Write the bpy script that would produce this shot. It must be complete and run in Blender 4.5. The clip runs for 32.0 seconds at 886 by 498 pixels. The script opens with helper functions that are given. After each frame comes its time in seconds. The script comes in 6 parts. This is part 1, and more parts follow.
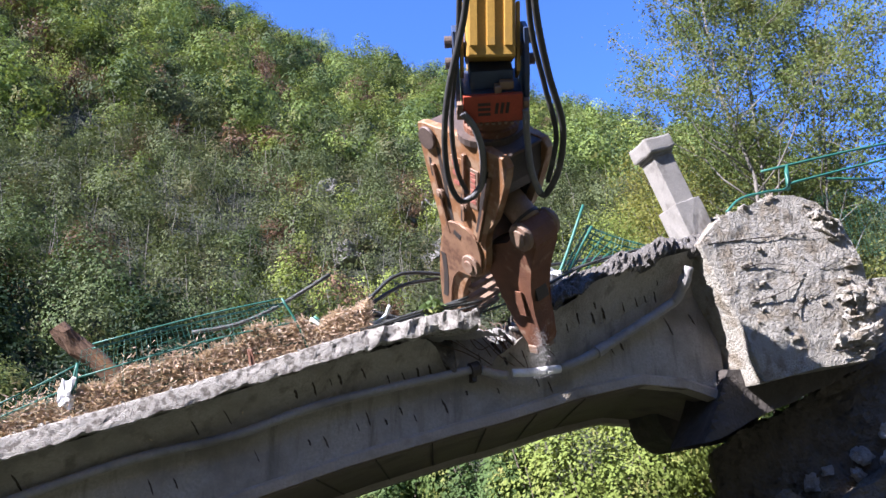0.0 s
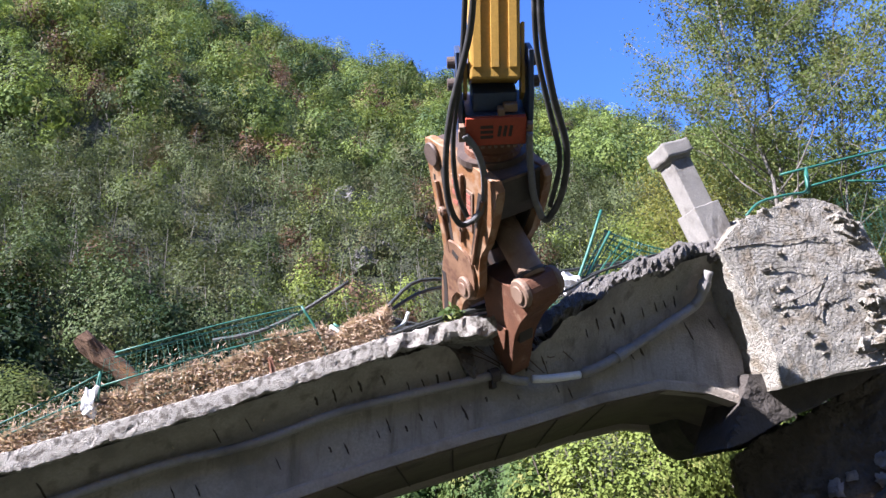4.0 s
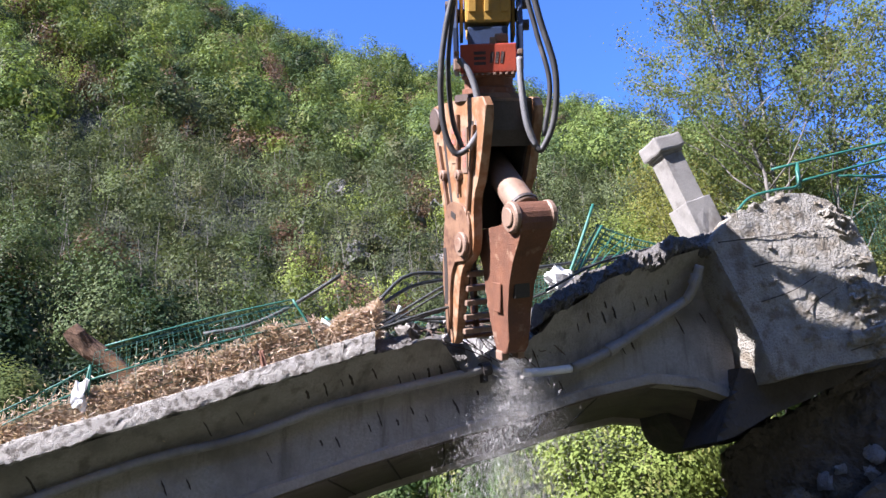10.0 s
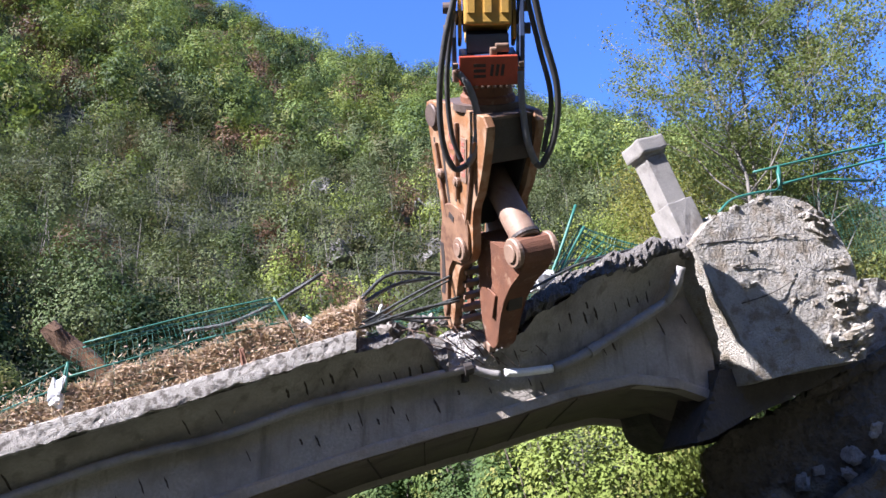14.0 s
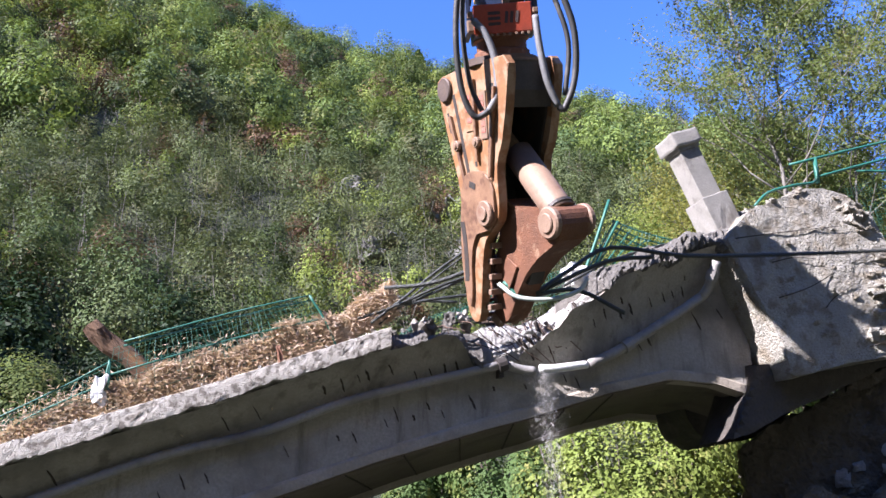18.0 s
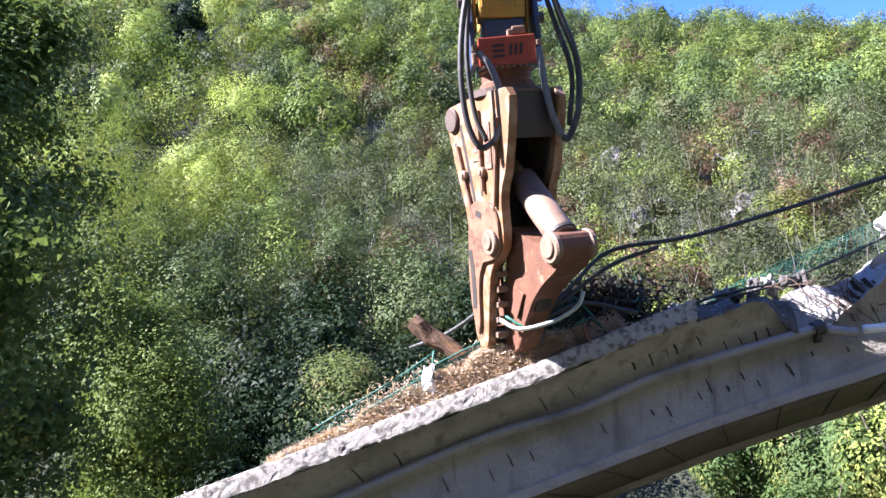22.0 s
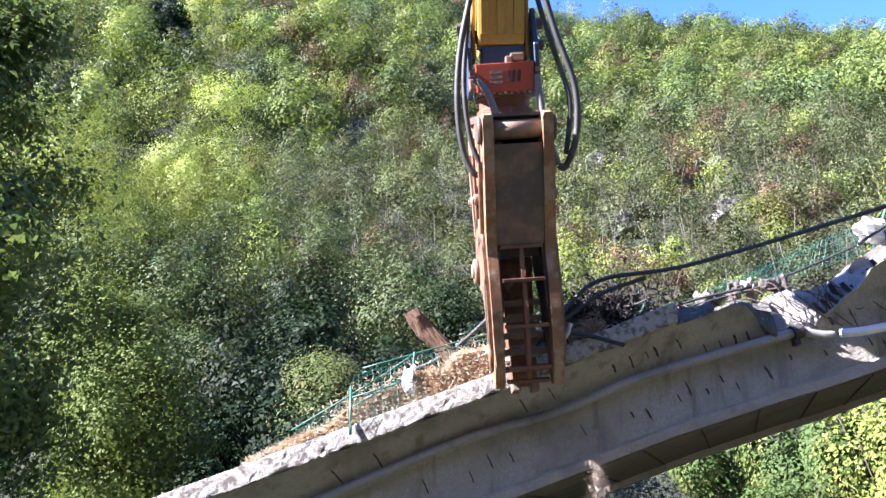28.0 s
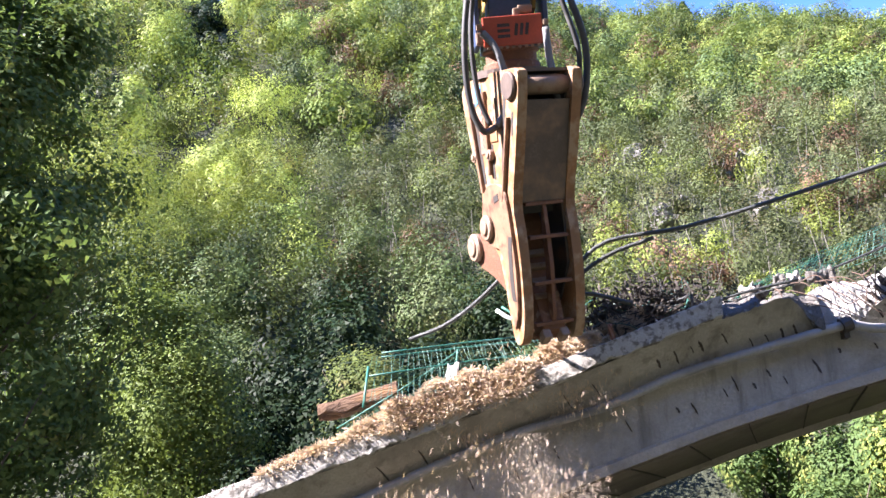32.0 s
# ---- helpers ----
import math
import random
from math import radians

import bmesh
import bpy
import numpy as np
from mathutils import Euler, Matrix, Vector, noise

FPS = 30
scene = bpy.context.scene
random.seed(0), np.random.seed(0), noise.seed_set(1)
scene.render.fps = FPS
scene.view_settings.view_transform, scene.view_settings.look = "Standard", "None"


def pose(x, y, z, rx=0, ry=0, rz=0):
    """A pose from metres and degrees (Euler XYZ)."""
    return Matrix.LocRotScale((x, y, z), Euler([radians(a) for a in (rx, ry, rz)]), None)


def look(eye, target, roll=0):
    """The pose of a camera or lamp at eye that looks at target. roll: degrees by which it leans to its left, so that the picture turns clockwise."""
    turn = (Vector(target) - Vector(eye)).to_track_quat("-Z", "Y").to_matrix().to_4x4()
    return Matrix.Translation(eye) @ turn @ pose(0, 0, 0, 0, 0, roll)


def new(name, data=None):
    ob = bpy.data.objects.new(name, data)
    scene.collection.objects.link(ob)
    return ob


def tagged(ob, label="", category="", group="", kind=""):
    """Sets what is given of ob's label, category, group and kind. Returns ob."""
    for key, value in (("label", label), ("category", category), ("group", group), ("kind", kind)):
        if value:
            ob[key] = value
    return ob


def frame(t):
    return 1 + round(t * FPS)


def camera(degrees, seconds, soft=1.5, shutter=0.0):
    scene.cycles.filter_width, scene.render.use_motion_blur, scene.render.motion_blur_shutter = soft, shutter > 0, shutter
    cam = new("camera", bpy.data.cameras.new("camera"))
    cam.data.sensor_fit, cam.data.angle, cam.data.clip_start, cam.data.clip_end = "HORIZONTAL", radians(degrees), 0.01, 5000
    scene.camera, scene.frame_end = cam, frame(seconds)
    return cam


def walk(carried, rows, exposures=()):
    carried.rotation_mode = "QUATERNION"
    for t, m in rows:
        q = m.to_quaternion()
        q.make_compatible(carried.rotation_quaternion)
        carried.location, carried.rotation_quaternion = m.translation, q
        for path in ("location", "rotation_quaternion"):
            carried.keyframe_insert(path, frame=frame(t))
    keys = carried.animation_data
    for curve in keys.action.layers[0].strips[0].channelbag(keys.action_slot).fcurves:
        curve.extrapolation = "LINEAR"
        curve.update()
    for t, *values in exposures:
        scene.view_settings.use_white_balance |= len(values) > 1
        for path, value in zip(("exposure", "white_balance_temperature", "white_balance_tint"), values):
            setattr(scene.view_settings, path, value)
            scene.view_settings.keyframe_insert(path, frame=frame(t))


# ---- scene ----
cam = camera(55.95, 32.0, soft=1.5, shutter=0.4)
PATH = [
    (0.0, 0.000, 0.000, 2.600, 109.38, 0.84, 0.00),
    (0.5, -0.007, -0.004, 2.600, 109.39, 0.81, 0.29),
    (1.0, -0.024, -0.014, 2.600, 109.33, 0.85, 1.07),
    (1.5, -0.044, -0.026, 2.600, 109.26, 0.81, 1.96),
    (2.0, -0.049, -0.029, 2.600, 109.46, 1.02, 2.16),
    (2.5, -0.046, -0.028, 2.600, 109.52, 0.96, 2.07),
    (3.0, -0.039, -0.023, 2.600, 109.60, 1.01, 1.72),
    (3.5, -0.031, -0.018, 2.600, 109.69, 0.95, 1.37),
    (5.5, -0.024, -0.014, 2.600, 110.26, 0.96, 1.08),
    (6.0, -0.022, -0.013, 2.600, 110.31, 0.88, 0.99),
    (6.5, -0.019, -0.011, 2.600, 109.88, 0.88, 0.85),
    (7.0, -0.019, -0.011, 2.600, 109.56, 0.98, 0.83),
    (7.5, -0.022, -0.013, 2.600, 109.29, 0.94, 0.98),
    (8.0, -0.020, -0.012, 2.600, 108.47, 0.82, 0.87),
    (8.5, -0.014, -0.008, 2.600, 108.20, 0.73, 0.63),
    (9.0, -0.015, -0.009, 2.600, 109.18, 0.72, 0.65),
    (9.5, -0.018, -0.010, 2.600, 109.30, 0.98, 0.78),
    (10.0, -0.016, -0.009, 2.600, 109.39, 0.98, 0.70),
    (10.5, -0.016, -0.009, 2.600, 109.30, 0.92, 0.70),
    (11.0, -0.018, -0.011, 2.600, 109.19, 0.87, 0.80),
    (11.5, -0.017, -0.010, 2.600, 109.12, 1.02, 0.76),
    (12.0, -0.009, -0.005, 2.600, 109.16, 0.90, 0.41),
    (12.5, 0.004, 0.003, 2.600, 109.20, 0.86, -0.19),
    (13.0, 0.009, 0.005, 2.600, 109.22, 0.98, -0.41),
    (13.5, 0.009, 0.005, 2.600, 109.26, 0.88, -0.41),
    (14.0, 0.011, 0.006, 2.600, 109.35, 0.86, -0.48),
    (14.5, 0.009, 0.005, 2.600, 109.39, 0.86, -0.41),
    (16.5, 0.003, 0.002, 2.600, 108.94, 0.90, -0.12),
    (17.0, -0.001, -0.000, 2.600, 108.90, 0.79, 0.03),
    (17.5, -0.016, -0.009, 2.600, 109.07, 0.73, 0.71),
    (18.0, -0.037, -0.022, 2.600, 109.11, 0.69, 1.64),
    (18.5, -0.068, -0.042, 2.600, 108.99, 0.70, 3.04),
    (19.0, -0.133, -0.086, 2.600, 108.87, 0.80, 6.05),
    (19.5, -0.231, -0.164, 2.600, 108.53, 0.52, 10.81),
    (20.0, -0.329, -0.257, 2.600, 108.11, 0.85, 15.98),
    (20.5, -0.375, -0.307, 2.600, 107.85, 1.04, 18.58),
    (21.0, -0.383, -0.316, 2.600, 107.88, 1.01, 19.06),
    (21.5, -0.401, -0.336, 2.600, 107.78, 1.10, 20.07),
    (22.0, -0.407, -0.344, 2.600, 107.75, 1.07, 20.44),
    (22.5, -0.397, -0.332, 2.600, 107.83, 0.96, 19.84),
    (23.0, -0.392, -0.326, 2.600, 107.83, 0.98, 19.55),
    (23.5, -0.396, -0.330, 2.600, 107.83, 0.99, 19.78),
    (24.0, -0.393, -0.327, 2.600, 107.83, 1.00, 19.60),
    (24.5, -0.381, -0.313, 2.600, 107.86, 0.96, 18.90),
    (26.5, -0.381, -0.313, 2.600, 107.86, 1.00, 18.92),
    (27.0, -0.383, -0.316, 2.600, 107.89, 0.94, 19.03),
    (27.5, -0.383, -0.316, 2.600, 107.86, 1.00, 19.04),
    (28.0, -0.387, -0.320, 2.600, 107.82, 0.93, 19.24),
    (28.5, -0.390, -0.324, 2.600, 107.86, 0.95, 19.44),
    (29.0, -0.398, -0.333, 2.600, 107.81, 0.93, 19.90),
    (29.5, -0.413, -0.351, 2.600, 107.76, 1.00, 20.80),
    (30.0, -0.425, -0.366, 2.600, 107.72, 1.02, 21.53),
    (30.5, -0.429, -0.371, 2.600, 107.68, 1.08, 21.78),
    (31.0, -0.429, -0.372, 2.600, 107.66, 1.10, 21.82),
    (31.5, -0.429, -0.372, 2.600, 107.64, 1.07, 21.82),
    (32.0, -0.431, -0.374, 2.600, 107.66, 1.07, 21.92),
]
walk(cam, [(t, pose(x, y, z, a, b, c)) for t, x, y, z, a, b, c in PATH],
     exposures=[(0.0, 2.13, 5850.0, 21.0), (17.0, 2.13, 5850.0, 21.0), (19.0, 2.35, 5950.0, 23.0), (20.2, 2.68, 5900.0, 23.0), (24.0, 2.74, 5800.0, 23.0), (28.0, 2.9, 5850.0, 23.0), (32.0, 3.0, 6200.0, 22.0)])

# ---- world and sun ----
SUN_DIR = Vector((-0.678, -0.447, 0.584)).normalized()
sun_el = math.asin(SUN_DIR.z)
world = bpy.data.worlds.new("world")
scene.world = world
world.use_nodes = True
wn = world.node_tree
sky = wn.nodes.new("ShaderNodeTexSky")
sky.sky_type, sky.sun_disc = "NISHITA", False
sky.sun_elevation, sky.sun_rotation = sun_el, math.atan2(SUN_DIR.x, SUN_DIR.y)
sky.air_density, sky.dust_density, sky.ozone_density = 0.6, 0.0, 10.0
sky.altitude = 2600
wn.links.new(sky.outputs[0], wn.nodes["Background"].inputs[0])
wn.nodes["Background"].inputs[1].default_value = 0.15
sun = new("sun", bpy.data.lights.new("sun", "SUN"))
sun.data.energy, sun.data.angle, sun.data.color = 5.0, radians(0.5), (1.0, 0.945, 0.875)
sun.matrix_world = look(SUN_DIR * 60, (0, 0, 0))

# ---- materials ----
def node_mat(name):
    m = bpy.data.materials.new(name)
    m.use_nodes = True
    return m, m.node_tree.nodes, m.node_tree.links, m.node_tree.nodes["Principled BSDF"]


def coord(n, l, scale, kind="Object", stretch=(1, 1, 1)):
    c = n.new("ShaderNodeTexCoord")
    mp = n.new("ShaderNodeMapping")
    mp.inputs["Scale"].default_value = [scale * s for s in stretch]
    l.new(c.outputs[kind], mp.inputs[0])
    return mp.outputs[0]


def noise_fac(n, l, vec, scale, detail=6, lo=0.35, hi=0.65, rough=0.6):
    t = n.new("ShaderNodeTexNoise")
    t.inputs["Scale"].default_value, t.inputs["Detail"].default_value, t.inputs["Roughness"].default_value = scale, detail, rough
    l.new(vec, t.inputs["Vector"])
    r = n.new("ShaderNodeMapRange")
    r.inputs[1].default_value, r.inputs[2].default_value = lo, hi
    l.new(t.outputs["Fac"], r.inputs[0])
    return r.outputs[0]


def mix(n, l, fac, a, b):
    m = n.new("ShaderNodeMix")
    m.data_type = "RGBA"
    if isinstance(fac, float):
        m.inputs[0].default_value = fac
    else:
        l.new(fac, m.inputs[0])
    for i, v in ((6, a), (7, b)):
        if isinstance(v, tuple):
            m.inputs[i].default_value = (*v, 1)
        else:
            l.new(v, m.inputs[i])
    return m.outputs[2]


def surface(name, a, b, stain=None, scale=3.0, fine=30.0, rough=0.85, metal=0.0, bump=0.4, stain_at=(0.55, 0.75), stretch=(1, 1, 1), depth=0.02, stain_scale=0.5, streak=None):
    """Two base tones mixed at two scales, an optional stain or wear tone, and a fine relief."""
    m, n, l, p = node_mat(name)
    v = coord(n, l, 1.0, stretch=stretch)
    f1 = noise_fac(n, l, v, scale)
    f2 = noise_fac(n, l, v, fine, 4, 0.3, 0.7)
    c = mix(n, l, f1, a, b)
    c = mix(n, l, f2, c, mix(n, l, 0.5, a, tuple(x * 0.55 for x in b)))
    if stain:
        c = mix(n, l, noise_fac(n, l, v, scale * stain_scale, 8, *stain_at), c, stain)
    if streak:
        w = coord(n, l, 1.0, stretch=(1, 1, 0.16))
        c = mix(n, l, noise_fac(n, l, w, 5.0, 6, 0.52, 0.72), c, streak)
    l.new(c, p.inputs["Base Color"])
    p.inputs["Roughness"].default_value, p.inputs["Metallic"].default_value = rough, metal
    b1 = n.new("ShaderNodeBump")
    b1.inputs["Strength"].default_value, b1.inputs["Distance"].default_value = bump, depth
    l.new(f2, b1.inputs["Height"])
    l.new(b1.outputs[0], p.inputs["Normal"])
    return m


def leaf_mat(name, tones, spread=0.12, light=0.35):
    """Leaves: tones that change from plant to plant and from leaf to leaf, partly lit through."""
    m, n, l, p = node_mat(name)
    v = coord(n, l, 1.0)
    c = mix(n, l, noise_fac(n, l, v, spread, 3, 0.38, 0.62), tones[0], tones[1])
    c = mix(n, l, noise_fac(n, l, v, spread * 2.7, 2, 0.55, 0.68), c, tones[2])
    g = n.new("ShaderNodeNewGeometry")
    r = n.new("ShaderNodeMapRange")
    r.inputs[3].default_value, r.inputs[4].default_value = 0.0, 0.6
    l.new(g.outputs["Random Per Island"], r.inputs[0])
    c = mix(n, l, r.outputs[0], c, tones[3])
    plant = n.new("ShaderNodeAttribute")
    plant.attribute_name = "plant_tone"
    shift = n.new("ShaderNodeHueSaturation")
    add = n.new("ShaderNodeMath")
    add.inputs[1].default_value = 1.0
    l.new(plant.outputs["Fac"], add.inputs[0])
    l.new(add.outputs[0], shift.inputs["Value"])
    l.new(c, shift.inputs["Color"])
    c = shift.outputs[0]
    tr = n.new("ShaderNodeBsdfTranslucent")
    l.new(mix(n, l, 0.4, c, tuple(x * y for x, y in zip(tones[1], (1.6, 1.7, 0.8)))), tr.inputs[0])
    l.new(c, p.inputs["Base Color"])
    p.inputs["Roughness"].default_value = 0.55
    p.inputs["Specular IOR Level"].default_value = 0.08
    mx = n.new("ShaderNodeMixShader")
    mx.inputs[0].default_value = light
    l.new(p.outputs[0], mx.inputs[1])
    l.new(tr.outputs[0], mx.inputs[2])
    l.new(mx.outputs[0], n["Material Output"].inputs[0])
    return m


M_concrete = surface("weathered_concrete", (0.365, 0.338, 0.297), (0.262, 0.241, 0.209), (0.125, 0.112, 0.095), 1.3, 30, 0.9, bump=0.5, stain_at=(0.47, 0.68), streak=(0.147, 0.130, 0.112))
M_cornice = surface("rough_cornice_concrete", (0.49, 0.462, 0.413), (0.34, 0.318, 0.28), (0.14, 0.124, 0.105), 14.0, 75, 0.97, bump=0.8, depth=0.015, stain_at=(0.50, 0.61), stain_scale=0.9)
M_pillar = surface("weathered_pillar_concrete", (0.29, 0.275, 0.248), (0.20, 0.19, 0.168), (0.10, 0.09, 0.076), 4.0, 40, 0.95, bump=0.35, depth=0.006, stain_at=(0.52, 0.66))
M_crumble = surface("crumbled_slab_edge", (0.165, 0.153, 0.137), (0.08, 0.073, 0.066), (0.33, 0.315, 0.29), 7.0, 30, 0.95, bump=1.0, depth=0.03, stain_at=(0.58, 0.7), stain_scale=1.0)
M_broken = surface("fresh_broken_concrete", (0.56, 0.54, 0.51), (0.43, 0.41, 0.39), (0.27, 0.255, 0.235), 4.0, 30, 0.95, bump=1.0, depth=0.05)
# the ring's brown, lightened to hold the light bounced onto it
M_ring = surface("brownish_arch_ring", (0.40, 0.35, 0.285), (0.30, 0.26, 0.21), (0.17, 0.145, 0.115), 3.0, 30, 0.92, bump=0.5)
# brown of the underside, with its shade lowered into the tones
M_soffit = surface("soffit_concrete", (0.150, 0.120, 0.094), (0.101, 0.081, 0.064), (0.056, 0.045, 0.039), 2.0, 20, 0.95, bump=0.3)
M_block = surface("rubble_concrete", (0.52, 0.49, 0.42), (0.34, 0.315, 0.262), (0.25, 0.212, 0.155), 3.2, 28, 0.95, bump=1.0, depth=0.05, stain_at=(0.5, 0.62), stain_scale=1.2)
M_asphalt = surface("dark_broken_asphalt", (0.055, 0.052, 0.05), (0.035, 0.033, 0.032), (0.16, 0.15, 0.14), 3.0, 30, 0.95, bump=1.0, depth=0.04, stain_at=(0.62, 0.75))
M_crack = surface("dark_crack_rust", (0.035, 0.028, 0.024), (0.06, 0.045, 0.035), None, 8, 60, 0.95)
# concrete darkened in its tones for the shade below the abutment
M_undershade = surface("shaded_underside_concrete", (0.075, 0.064, 0.054), (0.042, 0.037, 0.033), (0.12, 0.10, 0.082), 2.5, 24, 0.9, bump=0.6)
# rock tones kept dark for the bank's deep shade; brown patches are its own
M_rock = surface("shade_dark_rock", (0.15, 0.125, 0.095), (0.075, 0.067, 0.056), (0.28, 0.215, 0.125), 1.6, 12, 0.9, bump=0.9, depth=0.08)
M_pipe = surface("grey_plastic_pipe", (0.29, 0.275, 0.262), (0.21, 0.198, 0.186), (0.09, 0.085, 0.08), 2.0, 30, 0.6, bump=0.1)
M_white = surface("white_plastic", (0.80, 0.80, 0.78), (0.70, 0.70, 0.69), None, 5, 40, 0.6, bump=0.3)
M_rust = surface("rusty_steel", (0.21, 0.088, 0.045), (0.10, 0.047, 0.029), (0.28, 0.18, 0.115), 4.0, 45, 0.7, metal=0.2, bump=0.5, depth=0.008, stain_at=(0.58, 0.72), stain_scale=1.5)
M_orange = surface("worn_orange_paint", (0.30, 0.142, 0.054), (0.15, 0.074, 0.038), (0.29, 0.19, 0.118), 3.6, 45, 0.6, metal=0.05, bump=0.3, depth=0.005, stain_at=(0.47, 0.6), stain_scale=1.5)
M_steel = surface("worn_bare_steel", (0.265, 0.180, 0.126), (0.187, 0.119, 0.082), (0.148, 0.068, 0.041), 6.0, 50, 0.62, metal=0.1, bump=0.25, depth=0.004, stain_scale=1.2)
M_tan = surface("scuffed_tan_steel", (0.26, 0.15, 0.088), (0.15, 0.08, 0.046), (0.09, 0.042, 0.026), 5.0, 50, 0.6, metal=0.1, bump=0.25, depth=0.004, stain_at=(0.5, 0.66), stain_scale=1.2)
# dark steel, also used as shade in the tool's cavity, grooves and slots
M_darksteel = surface("greasy_steel_and_shade", (0.07, 0.06, 0.055), (0.045, 0.04, 0.038), (0.16, 0.09, 0.055), 5.0, 40, 0.6, metal=0.4, bump=0.3, depth=0.005)
M_grey = surface("grey_steel_plate", (0.135, 0.10, 0.083), (0.07, 0.05, 0.042), (0.24, 0.15, 0.10), 5.0, 40, 0.6, metal=0.3, bump=0.25, depth=0.004)
M_blue = surface("dark_blue_paint", (0.035, 0.06, 0.13), (0.025, 0.04, 0.085), (0.11, 0.11, 0.12), 6.0, 40, 0.45, bump=0.2, depth=0.004)
M_sky_blue = surface("light_blue_paint", (0.10, 0.30, 0.52), (0.08, 0.24, 0.44), (0.45, 0.40, 0.36), 8.0, 40, 0.5, bump=0.2, depth=0.004)
M_red = surface("red_orange_cover", (0.42, 0.065, 0.028), (0.33, 0.05, 0.024), (0.17, 0.055, 0.035), 4.0, 40, 0.5, bump=0.15, depth=0.004)
M_mark = surface("black_marking", (0.04, 0.02, 0.018), (0.06, 0.03, 0.02), None, 9, 50, 0.6)
M_label = surface("faded_red_marking", (0.42, 0.10, 0.07), (0.36, 0.16, 0.12), None, 9, 50, 0.6)
M_yellow = surface("excavator_yellow", (0.52, 0.31, 0.06), (0.44, 0.26, 0.055), (0.28, 0.19, 0.08), 3.0, 40, 0.45, bump=0.15, depth=0.004, stain_at=(0.6, 0.75))
M_rubber = surface("black_rubber_hose", (0.028, 0.028, 0.03), (0.045, 0.045, 0.045), (0.10, 0.095, 0.09), 6.0, 60, 0.55, bump=0.2, depth=0.003)
M_sleeve = surface("grey_hose_sleeve", (0.17, 0.17, 0.175), (0.11, 0.11, 0.115), (0.24, 0.22, 0.19), 12.0, 90, 0.6, bump=0.5, depth=0.004)
M_green = surface("green_coated_steel", (0.022, 0.14, 0.10), (0.018, 0.105, 0.075), (0.08, 0.17, 0.14), 5.0, 50, 0.5, bump=0.15, depth=0.003)
M_cable = surface("black_cable", (0.022, 0.024, 0.022), (0.035, 0.04, 0.035), None, 8, 60, 0.5)
M_rebar = surface("rusty_rebar", (0.12, 0.075, 0.05), (0.08, 0.05, 0.035), None, 12, 80, 0.8, bump=0.5)
M_straw = leaf_mat("dry_plant_debris", [(0.56, 0.435, 0.335), (0.46, 0.345, 0.255), (0.64, 0.56, 0.47), (0.34, 0.25, 0.185)], 1.6, 0.28)
M_dust = surface("tan_dust", (0.42, 0.35, 0.275), (0.33, 0.265, 0.20), None, 5, 40, 0.95)
M_litter = surface("dark_muddy_litter", (0.05, 0.04, 0.032), (0.025, 0.022, 0.018), (0.13, 0.11, 0.085), 9.0, 40, 0.95, bump=0.4)
M_deadwood = surface("weathered_log", (0.132, 0.072, 0.036), (0.066, 0.036, 0.021), (0.240, 0.120, 0.036), 6.0, 40, 0.9, bump=0.8, depth=0.02, stretch=(1, 1, 0.2))
M_bark = surface("pale_bark", (0.27, 0.25, 0.215), (0.17, 0.155, 0.13), (0.07, 0.06, 0.05), 5.0, 30, 0.9, bump=0.6)
M_stem = surface("pale_thin_stems", (0.20, 0.185, 0.16), (0.13, 0.12, 0.10), (0.09, 0.08, 0.065), 3.0, 30, 0.9, bump=0.3)
M_twig = surface("brown_branch_bark", (0.12, 0.095, 0.07), (0.075, 0.06, 0.045), (0.20, 0.18, 0.15), 4.0, 30, 0.9, bump=0.6)
# earth tones near black, which put understory shade into gaps between crowns
M_ground = surface("stony_earth", (0.036, 0.042, 0.02), (0.024, 0.03, 0.013), (0.018, 0.026, 0.009), 0.5, 9, 0.95, bump=0.8, depth=0.08)
M_hillrock = surface("grey_hillside_rock", (0.20, 0.19, 0.175), (0.12, 0.115, 0.105), (0.07, 0.075, 0.05), 2.0, 18, 0.95, bump=0.8, depth=0.05)
L_wood = leaf_mat("hill_foliage", [(0.116, 0.163, 0.041), (0.149, 0.187, 0.049), (0.177, 0.144, 0.060), (0.072, 0.110, 0.030)], 0.11, 0.24)
L_scrub = leaf_mat("grey_green_foliage", [(0.081, 0.104, 0.045), (0.098, 0.116, 0.050), (0.110, 0.088, 0.048), (0.053, 0.069, 0.032)], 0.16, 0.22)
L_lime = leaf_mat("light_green_foliage", [(0.165, 0.215, 0.049), (0.198, 0.231, 0.057), (0.204, 0.194, 0.062), (0.116, 0.149, 0.038)], 0.3, 0.24)
L_deep = leaf_mat("deep_green_foliage", [(0.059, 0.092, 0.035), (0.080, 0.109, 0.040), (0.105, 0.121, 0.042), (0.040, 0.063, 0.025)], 0.3, 0.2)
L_brown = leaf_mat("reddish_foliage", [(0.129, 0.080, 0.051), (0.157, 0.094, 0.059), (0.117, 0.101, 0.051), (0.082, 0.050, 0.037)], 0.3, 0.2)
L_dark = leaf_mat("dark_tree_foliage", [(0.079, 0.125, 0.042), (0.106, 0.151, 0.047), (0.232, 0.231, 0.064), (0.047, 0.080, 0.026)], 0.5, 0.3)
# yellow-green leaves, brightened to carry the sun on the left slope
L_light = leaf_mat("sunlit_slope_foliage", [(0.271, 0.353, 0.089), (0.336, 0.384, 0.105), (0.368, 0.364, 0.126), (0.195, 0.259, 0.068)], 0.5, 0.24)
